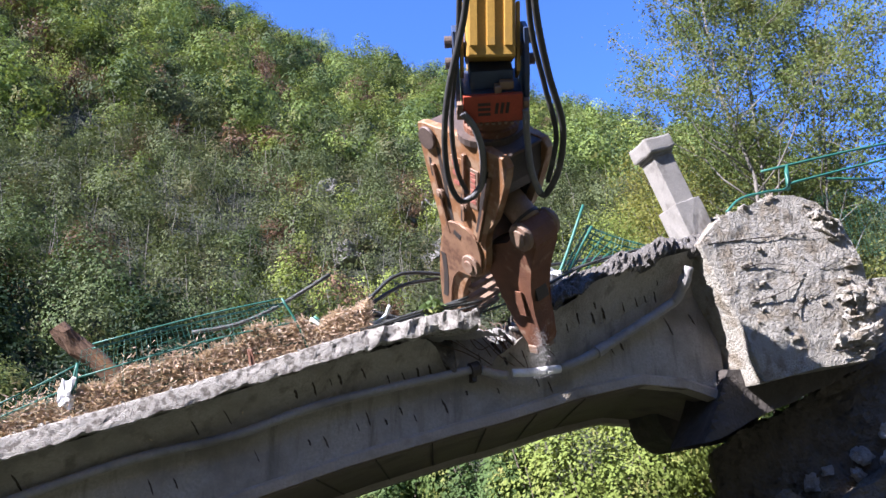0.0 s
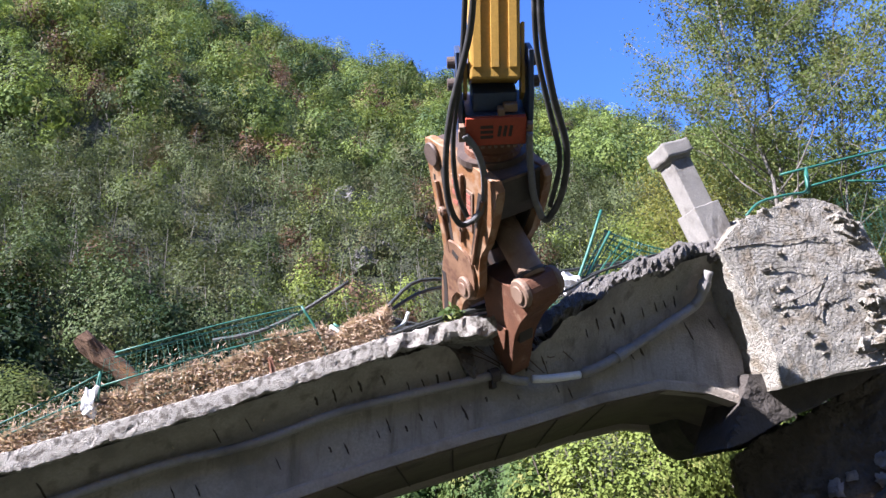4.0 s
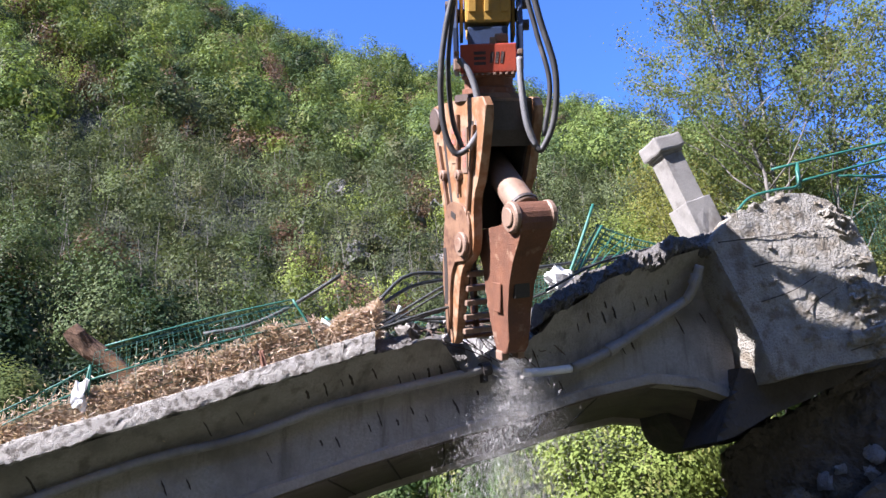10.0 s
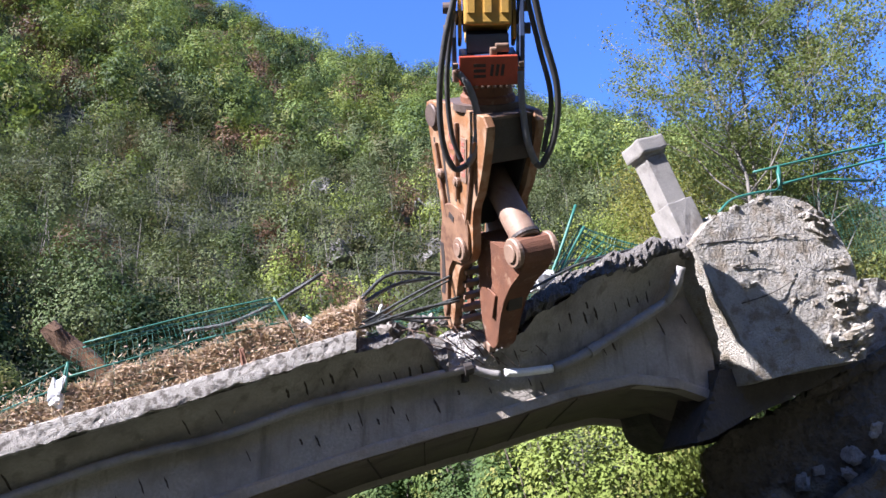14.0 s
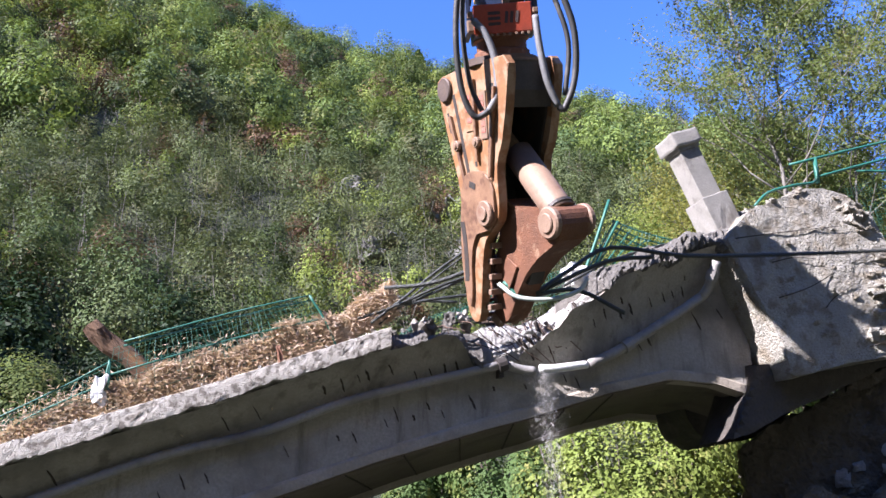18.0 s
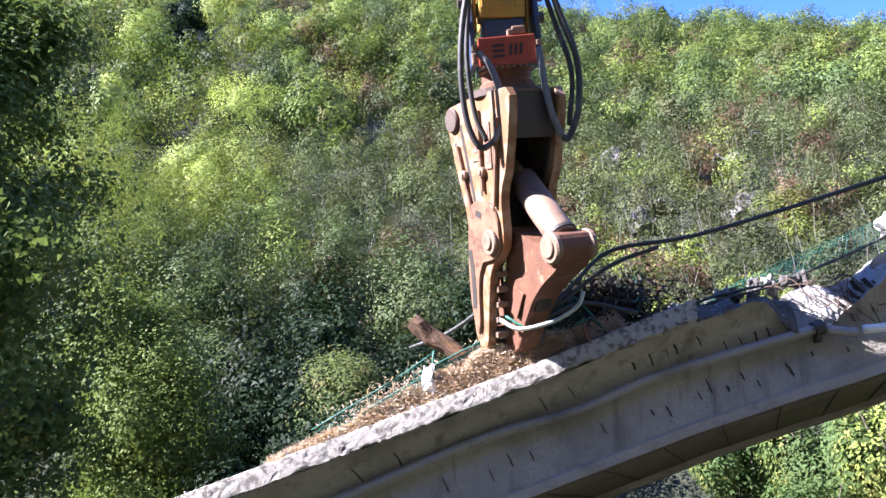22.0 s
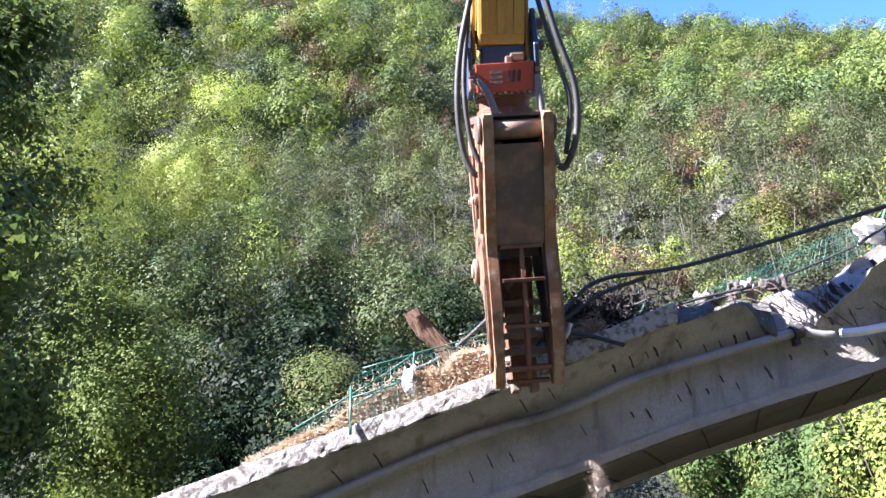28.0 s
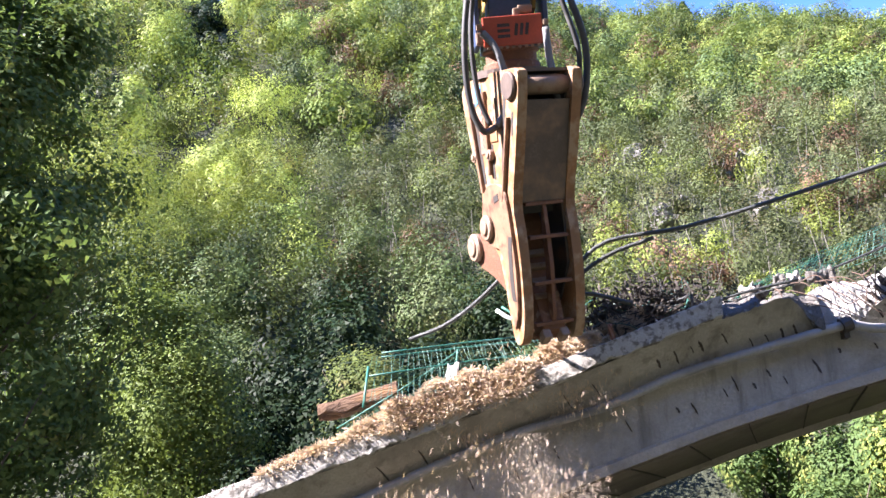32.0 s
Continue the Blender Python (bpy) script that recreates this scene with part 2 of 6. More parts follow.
L_poplar = leaf_mat("thin_autumn_foliage", [(0.120, 0.162, 0.055), (0.155, 0.182, 0.062), (0.205, 0.172, 0.068), (0.075, 0.10, 0.036)], 0.5, 0.4)
L_yellow = leaf_mat("yellowing_foliage", [(0.18, 0.20, 0.045), (0.22, 0.20, 0.055), (0.13, 0.17, 0.035), (0.11, 0.105, 0.035)], 0.4, 0.35)
# near-black leaves that carry the shade of the hollows and the gully
L_shade = leaf_mat("shade_dark_foliage", [(0.013, 0.028, 0.012), (0.018, 0.032, 0.013), (0.024, 0.034, 0.013), (0.010, 0.017, 0.008)], 0.6, 0.15)


# ---- mesh helpers ----
def obj(name, bm, material, parent=None, label="", smooth=False):
    me = bpy.data.meshes.new(name)
    bmesh.ops.recalc_face_normals(bm, faces=bm.faces)
    bm.to_mesh(me)
    bm.free()
    me.materials.append(material)
    if smooth:
        me.polygons.foreach_set("use_smooth", [True] * len(me.polygons))
    ob = new(name, me)
    if parent:
        ob.parent = parent
    if label:
        ob["label"] = label
    return ob


def part(name, bm, material, parent, label="", smooth=False):
    return obj(name, bm, material, parent, label, smooth)


def root(name, m, label, category, group="", kind=""):
    ob = tagged(new(name), label, category, group, kind)
    ob.matrix_world = m
    return ob


def quick_mesh(name, verts, faces, material, parent=None, smooth=False):
    """A mesh from arrays of corners and of faces that all have the same number of sides."""
    me = bpy.data.meshes.new(name)
    verts, faces = np.asarray(verts, dtype=np.float32), np.asarray(faces, dtype=np.int32)
    k = faces.shape[1]
    me.vertices.add(len(verts))
    me.vertices.foreach_set("co", verts.ravel())
    me.loops.add(faces.size)
    me.loops.foreach_set("vertex_index", faces.ravel())
    me.polygons.add(len(faces))
    me.polygons.foreach_set("loop_start", np.arange(0, faces.size, k, dtype=np.int32))
    if smooth:
        me.polygons.foreach_set("use_smooth", np.ones(len(faces), dtype=bool))
    me.update(calc_edges=True)
    me.materials.append(material)
    ob = new(name, me)
    if parent:
        ob.parent = parent
    return ob


def box(bm, x0, x1, y0, y1, z0, z1, bevel=0.0, m=None):
    vs = [bm.verts.new((x, y, z)) for x in (x0, x1) for y in (y0, y1) for z in (z0, z1)]
    fs = [bm.faces.new([vs[i] for i in f]) for f in ((0, 1, 3, 2), (4, 6, 7, 5), (0, 4, 5, 1), (2, 3, 7, 6), (0, 2, 6, 4), (1, 5, 7, 3))]
    if bevel:
        es = list({e for f in fs for e in f.edges})
        bevelled = bmesh.ops.bevel(bm, geom=es, offset=bevel, segments=2, affect="EDGES", profile=0.6)
        vs = list({v for f in bevelled["faces"] for v in f.verts} | {v for v in vs if v.is_valid})
    if m is not None:
        bmesh.ops.transform(bm, matrix=m, verts=vs)
    return bm


def tube(bm, points, r, sides=8, taper=None, caps=True):
    """A round bar along a line of points; taper: its radius at the end."""
    pts = [Vector(p) for p in points]
    rings = []
    up = Vector((0.31, 0.17, 0.93))
    for i, p in enumerate(pts):
        d = (pts[min(i + 1, len(pts) - 1)] - pts[max(i - 1, 0)]).normalized()
        a = d.cross(up)
        if a.length < 0.05:
            a = d.cross(Vector((1, 0, 0)))
        a.normalize()
        b = d.cross(a)
        rr = r if taper is None else r + (taper - r) * i / max(1, len(pts) - 1)
        rings.append([bm.verts.new(p + a * (rr * math.cos(2 * math.pi * k / sides)) + b * (rr * math.sin(2 * math.pi * k / sides))) for k in range(sides)])
    for r0, r1 in zip(rings, rings[1:]):
        for k in range(sides):
            bm.faces.new((r0[k], r0[(k + 1) % sides], r1[(k + 1) % sides], r1[k]))
    if caps:
        bm.faces.new(list(reversed(rings[0])))
        bm.faces.new(rings[-1])
    return bm


def curve(points, n=8):
    """A smooth line through the points."""
    p = [Vector(q) for q in points]
    p = [p[0] * 2 - p[1], *p, p[-1] * 2 - p[-2]]
    out = []
    for i in range(1, len(p) - 2):
        for k in range(n):
            t = k / n
            out.append(0.5 * (2 * p[i] + (p[i + 1] - p[i - 1]) * t + (2 * p[i - 1] - 5 * p[i] + 4 * p[i + 1] - p[i + 2]) * t * t + (3 * p[i] - p[i - 1] - 3 * p[i + 1] + p[i + 2]) * t ** 3))
    return out + [p[-2]]


def plate(bm, outline, y0, y1, bevel=0.008):
    """A plate cut to an outline in x and z, between two values of y."""
    a = [bm.verts.new((x, y0, z)) for x, z in outline]
    b = [bm.verts.new((x, y1, z)) for x, z in outline]
    f0, f1 = bm.faces.new(a), bm.faces.new(list(reversed(b)))
    k = len(a)
    for i in range(k):
        bm.faces.new((a[(i + 1) % k], a[i], b[i], b[(i + 1) % k]))
    if bevel:
        bmesh.ops.bevel(bm, geom=list(f0.edges) + list(f1.edges), offset=bevel, segments=1, affect="EDGES")
    return bm


def rounded(outline, n=3):
    """A smooth closed outline through the corners."""
    p, k = [Vector(q) for q in outline], len(outline)
    out = []
    for i in range(k):
        a, b, c, d = p[i - 1], p[i], p[(i + 1) % k], p[(i + 2) % k]
        for j in range(n):
            t = j / n
            q = b.lerp(c, t)
            w = t * (1 - t)
            q = q + w * ((1 - t) * (c - a - 2 * (c - b)) * 0.35 - t * (d - b - 2 * (c - b)) * 0.35)
            out.append((q.x, q.y))
    return out


def disc_y(bm, x, z, r, y0, y1, sides=20, bevel=0.0):
    out = [(x + r * math.cos(2 * math.pi * k / sides), z + r * math.sin(2 * math.pi * k / sides)) for k in range(sides)]
    return plate(bm, out, y0, y1, bevel)


def chunk(bm, size, seed, rough=0.25, cuts=2):
    """A broken lump: a cut box with shifted corners."""
    rnd = random.Random(seed)
    start = set(bm.verts)
    bmesh.ops.create_cube(bm, size=1.0)
    vs = [v for v in bm.verts if v not in start]
    es = list({e for v in vs for e in v.link_edges})
    bmesh.ops.subdivide_edges(bm, edges=es, cuts=cuts, use_grid_fill=True)
    vs = [v for v in bm.verts if v not in start]
    off = Vector((rnd.random() * 50, rnd.random() * 50, rnd.random() * 50))
    for v in vs:
        n = v.co.normalized()
        k = 0.82 + rough * noise.noise(v.co * 2.1 + off) * 1.6
        q = v.co.lerp(n * 0.62, 0.45) * k
        v.co = Vector((q.x * size[0], q.y * size[1], q.z * size[2]))
    return bm


def leaves(centres, normals, size, rnd, long=1.5, flat=False):
    """Small pointed leaf sprays at the centres, turned at random about their normals."""
    n = len(centres)
    a = np.cross(normals, rnd.normal(size=(n, 3)))
    a /= np.linalg.norm(a, axis=1, keepdims=True) + 1e-9
    b = np.cross(normals, a)
    s = (size * rnd.uniform(0.6, 1.3, n))[:, None]
    bend = normals * s * rnd.uniform(-0.15, 0.15, (n, 1))
    if flat:
        v = np.stack([centres - a * s * long * 0.5 - b * s * 0.3, centres + b * s * 0.55 + bend, centres + a * s * long * 0.5 - b * s * 0.2], 1).reshape(-1, 3)
        return v, np.arange(3 * n).reshape(n, 3)
    v = np.stack([centres - a * s * long * 0.5, centres - b * s * 0.42 + bend, centres + a * s * long * 0.5, centres + b * s * 0.42 + bend], 1).reshape(-1, 3)
    return v, np.arange(4 * n).reshape(n, 4)


def crown_points(rnd, centre, radius, count, clumps, squash=0.85, fill=0.35):
    """Points on and in an uneven crown made of smaller clumps, with outward normals."""
    d = rnd.normal(size=(clumps, 3))
    d /= np.linalg.norm(d, axis=1, keepdims=True)
    cc = d * radius * rnd.uniform(0.35, 0.85, (clumps, 1)) * [1, 1, squash]
    cr = radius * rnd.uniform(0.28, 0.5, clumps)
    k = rnd.integers(0, clumps, count)
    e = rnd.normal(size=(count, 3))
    e /= np.linalg.norm(e, axis=1, keepdims=True)
    p = cc[k] + e * cr[k][:, None] * (1 - fill * rnd.random((count, 1)) ** 2)
    out = p / (np.linalg.norm(p, axis=1, keepdims=True) + 1e-9)
    nn = e * 0.6 + out * 0.75 + rnd.normal(size=(count, 3)) * 0.25 + [0, 0, 0.2]
    nn /= np.linalg.norm(nn, axis=1, keepdims=True)
    return p + centre, nn, k


# ---- the valley ----
def crest(az):
    """Height angle of the ridge by direction, in degrees."""
    # the unseen ridge behind the view is raised to block sky light
    return np.interp(az, [-180, -130, -100, -60, -50, -40, -30, -19, -10, -3, 8, 14, 20, 31, 50, 90, 180], [34, 28, 27, 29, 32, 34, 34.8, 34.7, 32.9, 31.7, 28.9, 26.8, 24.6, 20.5, 24, 34, 34])


def ground_z(x, y):
    x, y = np.asarray(x, dtype=float), np.asarray(y, dtype=float)
    d = np.hypot(x, y)
    az = np.degrees(np.arctan2(x, y))
    start = np.interp(az, [-180, -90, -50, -30, 0, 20, 60, 180], [26, 24, 20, 19, 19, 17, 20, 26])
    top = np.interp(az, [-180, -60, 60, 180], [90, 90, 90, 90])
    k = np.clip((d - start) / (top - start), 0, 1)
    z = k ** 0.93 * np.tan(np.radians(crest(az))) * top
    z = z + np.clip((d - top) / 60, 0, 6) * 2.0
    roll = 1.4 * np.sin(x * 0.11 + 1.3 * np.sin(y * 0.07)) + 0.9 * np.sin(y * 0.19 + x * 0.05)
    return z + roll * np.clip(k * 4, 0, 1) * np.clip((1 - k) * 5, 0.2, 1) + 0.08 * np.sin(x * 1.7) * np.cos(y * 1.3)


def build_ground():
    a = np.concatenate([-np.geomspace(3000, 140, 14), np.linspace(-130, 130, 131), np.geomspace(140, 3000, 14)])
    gx, gy = np.meshgrid(a, a)
    n = len(a)
    idx = np.arange(n * n).reshape(n, n)
    f = np.stack([idx[:-1, :-1], idx[:-1, 1:], idx[1:, 1:], idx[1:, :-1]], -1).reshape(-1, 4)
    v = np.stack([gx, gy, ground_z(gx, gy)], -1).reshape(-1, 3)
    tagged(quick_mesh("ground", v, f, M_ground, smooth=True), "stony earth valley floor and steep hillside", "ground", kind="structure")


build_ground()


GROWN = []


def room_for(x, y, r, gap):
    """Whether a crown finds its own place among those that already stand."""
    if GROWN:
        g = np.array(GROWN)
        if np.any(np.hypot(g[:, 0] - x, g[:, 1] - y) < gap * (g[:, 2] + r)):
            return False
    GROWN.append((x, y, r))
    return True


def hill_trees(name, material, count, seed, az_range, d_range, radius, per, leaf, label, keep=None, gap=0.34):
    rnd = np.random.default_rng(seed)
    vs, fs, tones, base = [], [], [], 0
    az = rnd.uniform(*az_range, count)
    d = np.sqrt(rnd.uniform(d_range[0] ** 2, d_range[1] ** 2, count))
    x, y = np.sin(np.radians(az)) * d, np.cos(np.radians(az)) * d
    z = ground_z(x, y)
    for i in range(count):
        if keep is not None and not keep(x[i], y[i], rnd):
            continue
        r = rnd.uniform(*radius)
        if not room_for(x[i], y[i], r, gap):
            continue
        p, nn, k = crown_points(rnd, np.array([x[i], y[i], z[i] + r * 0.8]), r, int(2.0 * per * (r / radius[1]) ** 1.6), 12, rnd.uniform(0.9, 1.35), 0.4)
        v, f = leaves(p, nn, leaf * 0.84, rnd, 1.6, True)
        vs.append(v), fs.append(f + base)
        base += len(v)
        clump = rnd.uniform(-0.3, 0.3, 12) + rnd.uniform(-0.45, 0.46)
        tones.append(np.repeat(clump[k], 3))
    ob = quick_mesh(name, np.concatenate(vs), np.concatenate(fs), material)
    ob.data.attributes.new("plant_tone", "FLOAT", "POINT").data.foreach_set("value", np.concatenate(tones).astype(np.float32))
    return tagged(ob, label, "woods", kind="stuff")


def no_gully(x, y, r):
    a, d = math.degrees(math.atan2(x, y)), math.hypot(x, y)
    return not (-41.6 + (d - 58) * 0.02 < a < -37.6 and d > 56)


def no_hollow(x, y, r):
    a, d = math.degrees(math.atan2(x, y)), math.hypot(x, y)
    return not (-38 < a < -26.0 and d < 29)


hill_trees("hill_woods", L_wood, 360, 11, (-56, 27), (44, 93), (1.5, 3.3), 1500, 0.18, "dense green deciduous woods covering the steep hillside", no_gully)
hill_trees("hill_woods", L_lime, 260, 14, (-64, 27), (44, 93), (1.3, 2.8), 1250, 0.17, "light yellow-green trees scattered in the hillside woods", no_gully)
hill_trees("hill_woods", L_deep, 300, 15, (-34, 20), (44, 92), (1.4, 3.0), 1250, 0.175, "deep green trees scattered in the hillside woods", no_gully)
hill_trees("hill_woods", L_light, 56, 37, (-64, -28), (33, 56), (1.7, 3.1), 3000, 0.095, "yellow-green trees on the slope, brightened for sunlight")
hill_trees("hill_woods", L_light, 200, 57, (-64, -28), (56, 92), (1.4, 2.9), 1400, 0.14, "yellow-green trees on the slope, brightened for sunlight", no_gully)
hill_trees("hill_woods", L_deep, 70, 58, (-60, -30), (36, 90), (1.2, 2.2), 1100, 0.13, "deep green trees scattered in the hillside woods", no_gully)
hill_trees("hill_woods", L_scrub, 520, 36, (-64, 20), (44, 90), (1.4, 2.8), 1250, 0.165, "grey-green trees scattered in the hillside woods", no_gully)
hill_trees("hill_woods", L_brown, 330, 16, (-40, 20), (44, 84), (1.0, 2.2), 750, 0.155, "reddish brown autumn trees in the hillside woods", no_gully)
hill_trees("hill_scrub", L_scrub, 900, 12, (-36, 30), (25, 60), (1.0, 2.1), 1100, 0.088, "grey-green thin scrub on the lower hillside")
hill_trees("hill_scrub", L_brown, 160, 17, (-30, 20), (28, 58), (0.8, 1.6), 900, 0.088, "reddish brown scrub on the lower hillside")
hill_trees("hill_scrub", L_lime, 420, 18, (-16, 30), (25, 60), (0.9, 1.7), 1050, 0.088, "light green bushes on the lower hillside")
hill_trees("valley_bushes", L_lime, 34, 13, (-64, -31), (25, 46), (1.8, 3.3), 4200, 0.085, "light green bushes and small trees at the foot of the hill", no_hollow, gap=0.26)
hill_trees("valley_bushes", L_wood, 34, 23, (-64, -28), (26, 46), (1.5, 2.8), 3600, 0.085, "green bushes at the foot of the hill", no_hollow, gap=0.26)
# the hollow's shade is in the leaf colour of this thicket
hill_trees("shady_thicket", L_shade, 90, 19, (-37.5, -26.5), (18.3, 24), (1.4, 2.2), 1400, 0.13, "thicket in the hollow of the slope, leaves coloured for deep shade", gap=0.2)
hill_trees("valley_bushes", L_deep, 46, 41, (-31, -13), (21, 34), (1.3, 2.4), 2600, 0.088, "dark green bushes and small trees at the foot of the hill", gap=0.26)
hill_trees("shady_thicket", L_shade, 26, 42, (-31, -15), (20, 29), (1.2, 2.0), 1300, 0.12, "thicket behind the fallen bridge end, leaves coloured for shade", gap=0.2)
hill_trees("shady_thicket", L_shade, 70, 29, (-41.4, -37.8), (56, 90), (0.8, 1.4), 500, 0.2, "growth in a gully of the hillside, leaves coloured for shade", gap=0.2)
hill_trees("hill_woods", L_wood, 90, 47, (-36, -21), (36, 56), (1.3, 2.4), 1500, 0.11, "dense green deciduous woods covering the steep hillside")
hill_trees("hill_scrub", L_scrub, 150, 31, (-12, 14), (30, 52), (0.9, 1.7), 1200, 0.086, "grey-green thin scrub on the lower hillside")


hill_trees("shady_thicket", L_shade, 16, 44, (-49, -41), (13.0, 15.5), (0.8, 1.2), 1500, 0.08, "thicket at the foot of the trees, leaves coloured for deep shade", gap=0.2)
hill_trees("valley_bushes", L_deep, 26, 45, (-54, -40), (21, 31), (1.4, 2.4), 2200, 0.1, "dark green bushes and small trees at the foot of the hill", gap=0.26)
hill_trees("valley_bushes", L_deep, 34, 43, (-40, -30), (23.5, 34), (1.3, 2.3), 2600, 0.088, "dark green bushes and small trees at the foot of the hill", gap=0.26)


def hill_trunks():
    """Thin pale stems that show between the bushes of the slope."""
    rr = random.Random(91)
    bm = bmesh.new()
    for i in range(420):
        az, d = rr.uniform(-30, 20), rr.uniform(27, 56)
        x, y = math.sin(radians(az)) * d, math.cos(radians(az)) * d
        z, h = float(ground_z(x, y)), rr.uniform(1.4, 2.9)
        lean = Vector((rr.uniform(-0.5, 0.5), rr.uniform(-0.6, 0.1), h))
        tube(bm, [Vector((x, y, z)), Vector((x, y, z)) + lean * 0.55 + Vector((rr.uniform(-0.15, 0.15), 0, 0)), Vector((x, y, z)) + lean], 0.02, 4, 0.008, False)
    tagged(obj("hill_trunks", bm, M_stem), "thin pale stems of the scrub on the hillside", "woods", kind="stuff")


hill_trunks()
rnd = random.Random(90)
for i in range(16):
    az, d = rnd.uniform(-9, 3), rnd.uniform(33, 44)
    s = rnd.uniform(0.5, 1.3)
    x, y = math.sin(radians(az)) * d, math.cos(radians(az)) * d
    bm = bmesh.new()
    chunk(bm, (s * 1.5, s, s * 0.7), 700 + i, 0.35, 3)
    tagged(obj("hillside_rock", bm, M_hillrock), "grey rock among scrub on the hillside", "rock", "rocks on the slope").matrix_world = pose(x, y, float(ground_z(x, y)) + 0.35, rnd.uniform(0, 40), rnd.uniform(0, 40), rnd.uniform(0, 180))

# ---- trees and shrubs ----
def spot(az, d, lift=0.0):
    x, y = math.sin(radians(az)) * d, math.cos(radians(az)) * d
    return Vector((x, y, float(ground_z(x, y)) + lift))


def limbs(rnd, base, height, lean, spread, count, start=0.3, slim=1.0):
    """Lines of a trunk and its limbs: lists of points with the first and the last radius."""
    r0 = (0.0058 * height + 0.025) * slim
    top = Vector((lean[0], lean[1], height))
    trunk = [top * (k / 7) + Vector((rnd.uniform(-1, 1), rnd.uniform(-1, 1), 0)) * 0.012 * height * (0 < k) for k in range(8)]
    lines = [(trunk, r0, r0 * 0.18)]
    for i in range(count):
        f = start + (0.95 - start) * (i + rnd.random()) / count
        k = f * 7
        a = trunk[int(k)].lerp(trunk[min(7, int(k) + 1)], k % 1)
        ang = i * 2.4 + rnd.uniform(-0.5, 0.5)
        ln = spread * (1.15 - 0.75 * f) * rnd.uniform(0.7, 1.2)
        d = Vector((math.cos(ang), math.sin(ang), rnd.uniform(0.5, 1.1)))
        pts = [a + d * ln * (s / 5) + Vector((0, 0, 0.12 * ln * (s / 5) ** 2)) + Vector((rnd.uniform(-1, 1), rnd.uniform(-1, 1), rnd.uniform(-1, 1))) * 0.05 * ln * (s > 0) for s in range(6)]
        lines.append((pts, r0 * (0.5 - 0.32 * f), 0.006))
        for j in range(3):
            b = pts[2 + j]
            e = Vector((rnd.uniform(-1, 1), rnd.uniform(-1, 1), rnd.uniform(0.1, 0.9))).normalized() * ln * 0.45
            lines.append(([b, b + e * 0.5 + Vector((0, 0, 0.05)), b + e], r0 * 0.14, 0.005))
    return lines


def tree(name, at_, height, spread, count, leaf_n, leaf, mat, bark, seed, label, lean=(0, 0), start=0.3, stems=1, clump=0.55, category="tree", solid=0.35, slim=1.0):
    rnd, nr = random.Random(seed), np.random.default_rng(seed)
    t = root(name, Matrix.Translation(at_), label, category)
    lines = []
    for s in range(stems):
        ls = limbs(rnd, at_, height * (1 - 0.12 * s), (lean[0] + (s * 0.1 - 0.05 * (stems - 1)) * height, lean[1] + rnd.uniform(-0.05, 0.05) * height), spread, count, start, slim)
        lines += ls
        bm = bmesh.new()
        tube(bm, [p - Vector((0, 0, 0.4 if i == 0 else 0)) for i, p in enumerate(ls[0][0])], ls[0][1], 9, ls[0][2])
        part("trunk", bm, bark, t, smooth=True)
        bm = bmesh.new()
        for pts, r0, r1 in ls[1:]:
            tube(bm, pts, r0, 5, r1)
        part("limb_wood", bm, bark, t, smooth=True)
    tips = np.array([list(l[0][k]) for l in lines[1:] for k in range(len(l[0])) if k >= len(l[0]) // 2])
    k = nr.integers(0, len(tips), leaf_n)
    p = tips[k] + nr.normal(size=(leaf_n, 3)) * clump * nr.uniform(0.3, 1.0, (leaf_n, 1))
    out = p - tips.mean(axis=0)
    out = out / (np.linalg.norm(out, axis=1, keepdims=True) + 1e-6) + (p - tips[k]) / (np.linalg.norm(p - tips[k], axis=1, keepdims=True) + 1e-6)
    nn = out * solid + nr.normal(size=(leaf_n, 3)) * (1.15 - 0.8 * solid) + [0, 0, 0.35]
    nn /= np.linalg.norm(nn, axis=1, keepdims=True)
    v, f = leaves(p, nn, leaf, nr, 1.5, True)
    quick_mesh("crown", v, f, mat, t)
    return t


def shrub(name, at_, radius, tall, leaf_n, leaf, mat, seed, label):
    rnd, nr = random.Random(seed), np.random.default_rng(seed)
    t = root(name, Matrix.Translation(at_), label, "shrub")
    bm = bmesh.new()
    for i in range(7):
        a = i * 0.9 + rnd.random()
        e = Vector((math.cos(a) * radius * 0.7, math.sin(a) * radius * 0.7, tall * rnd.uniform(0.7, 1.05)))
        tube(bm, [Vector((0, 0, -0.3)), e * 0.5 + Vector((0, 0, 0.15 * tall)), e], 0.035, 5, 0.008)
    part("stem_wood", bm, M_twig, t, smooth=True)
    p, nn, k = crown_points(nr, np.array([0, 0, tall * 0.5]), 1.0, leaf_n, 16, 1.0)
    p = (p - [0, 0, tall * 0.5]) * [radius, radius, tall * 0.55] + [0, 0, tall * 0.52]
    v, f = leaves(p, nn, leaf, nr, 1.5, True)
    quick_mesh("foliage", v, f, mat, t)
    return t


tree("tall_tree", spot(23.8, 23, -0.2), 19.5, 3.7, 32, 92000, 0.06, L_poplar, M_stem, 3, "tall thin tree with pale bark and sparse autumn leaves", start=0.36, stems=3, clump=0.3, slim=0.55)
tree("yellow_tree", spot(13.0, 27, -0.2), 5.6, 2.2, 12, 20000, 0.06, L_lime, M_twig, 14, "small light green tree behind the bridge", start=0.12, stems=2, clump=0.6)
tree("yellow_tree", spot(17.0, 24, -0.2), 8.4, 2.3, 14, 26000, 0.055, L_yellow, M_twig, 4, "small tree with yellowing leaves behind the bridge", start=0.15, stems=2, clump=0.6)
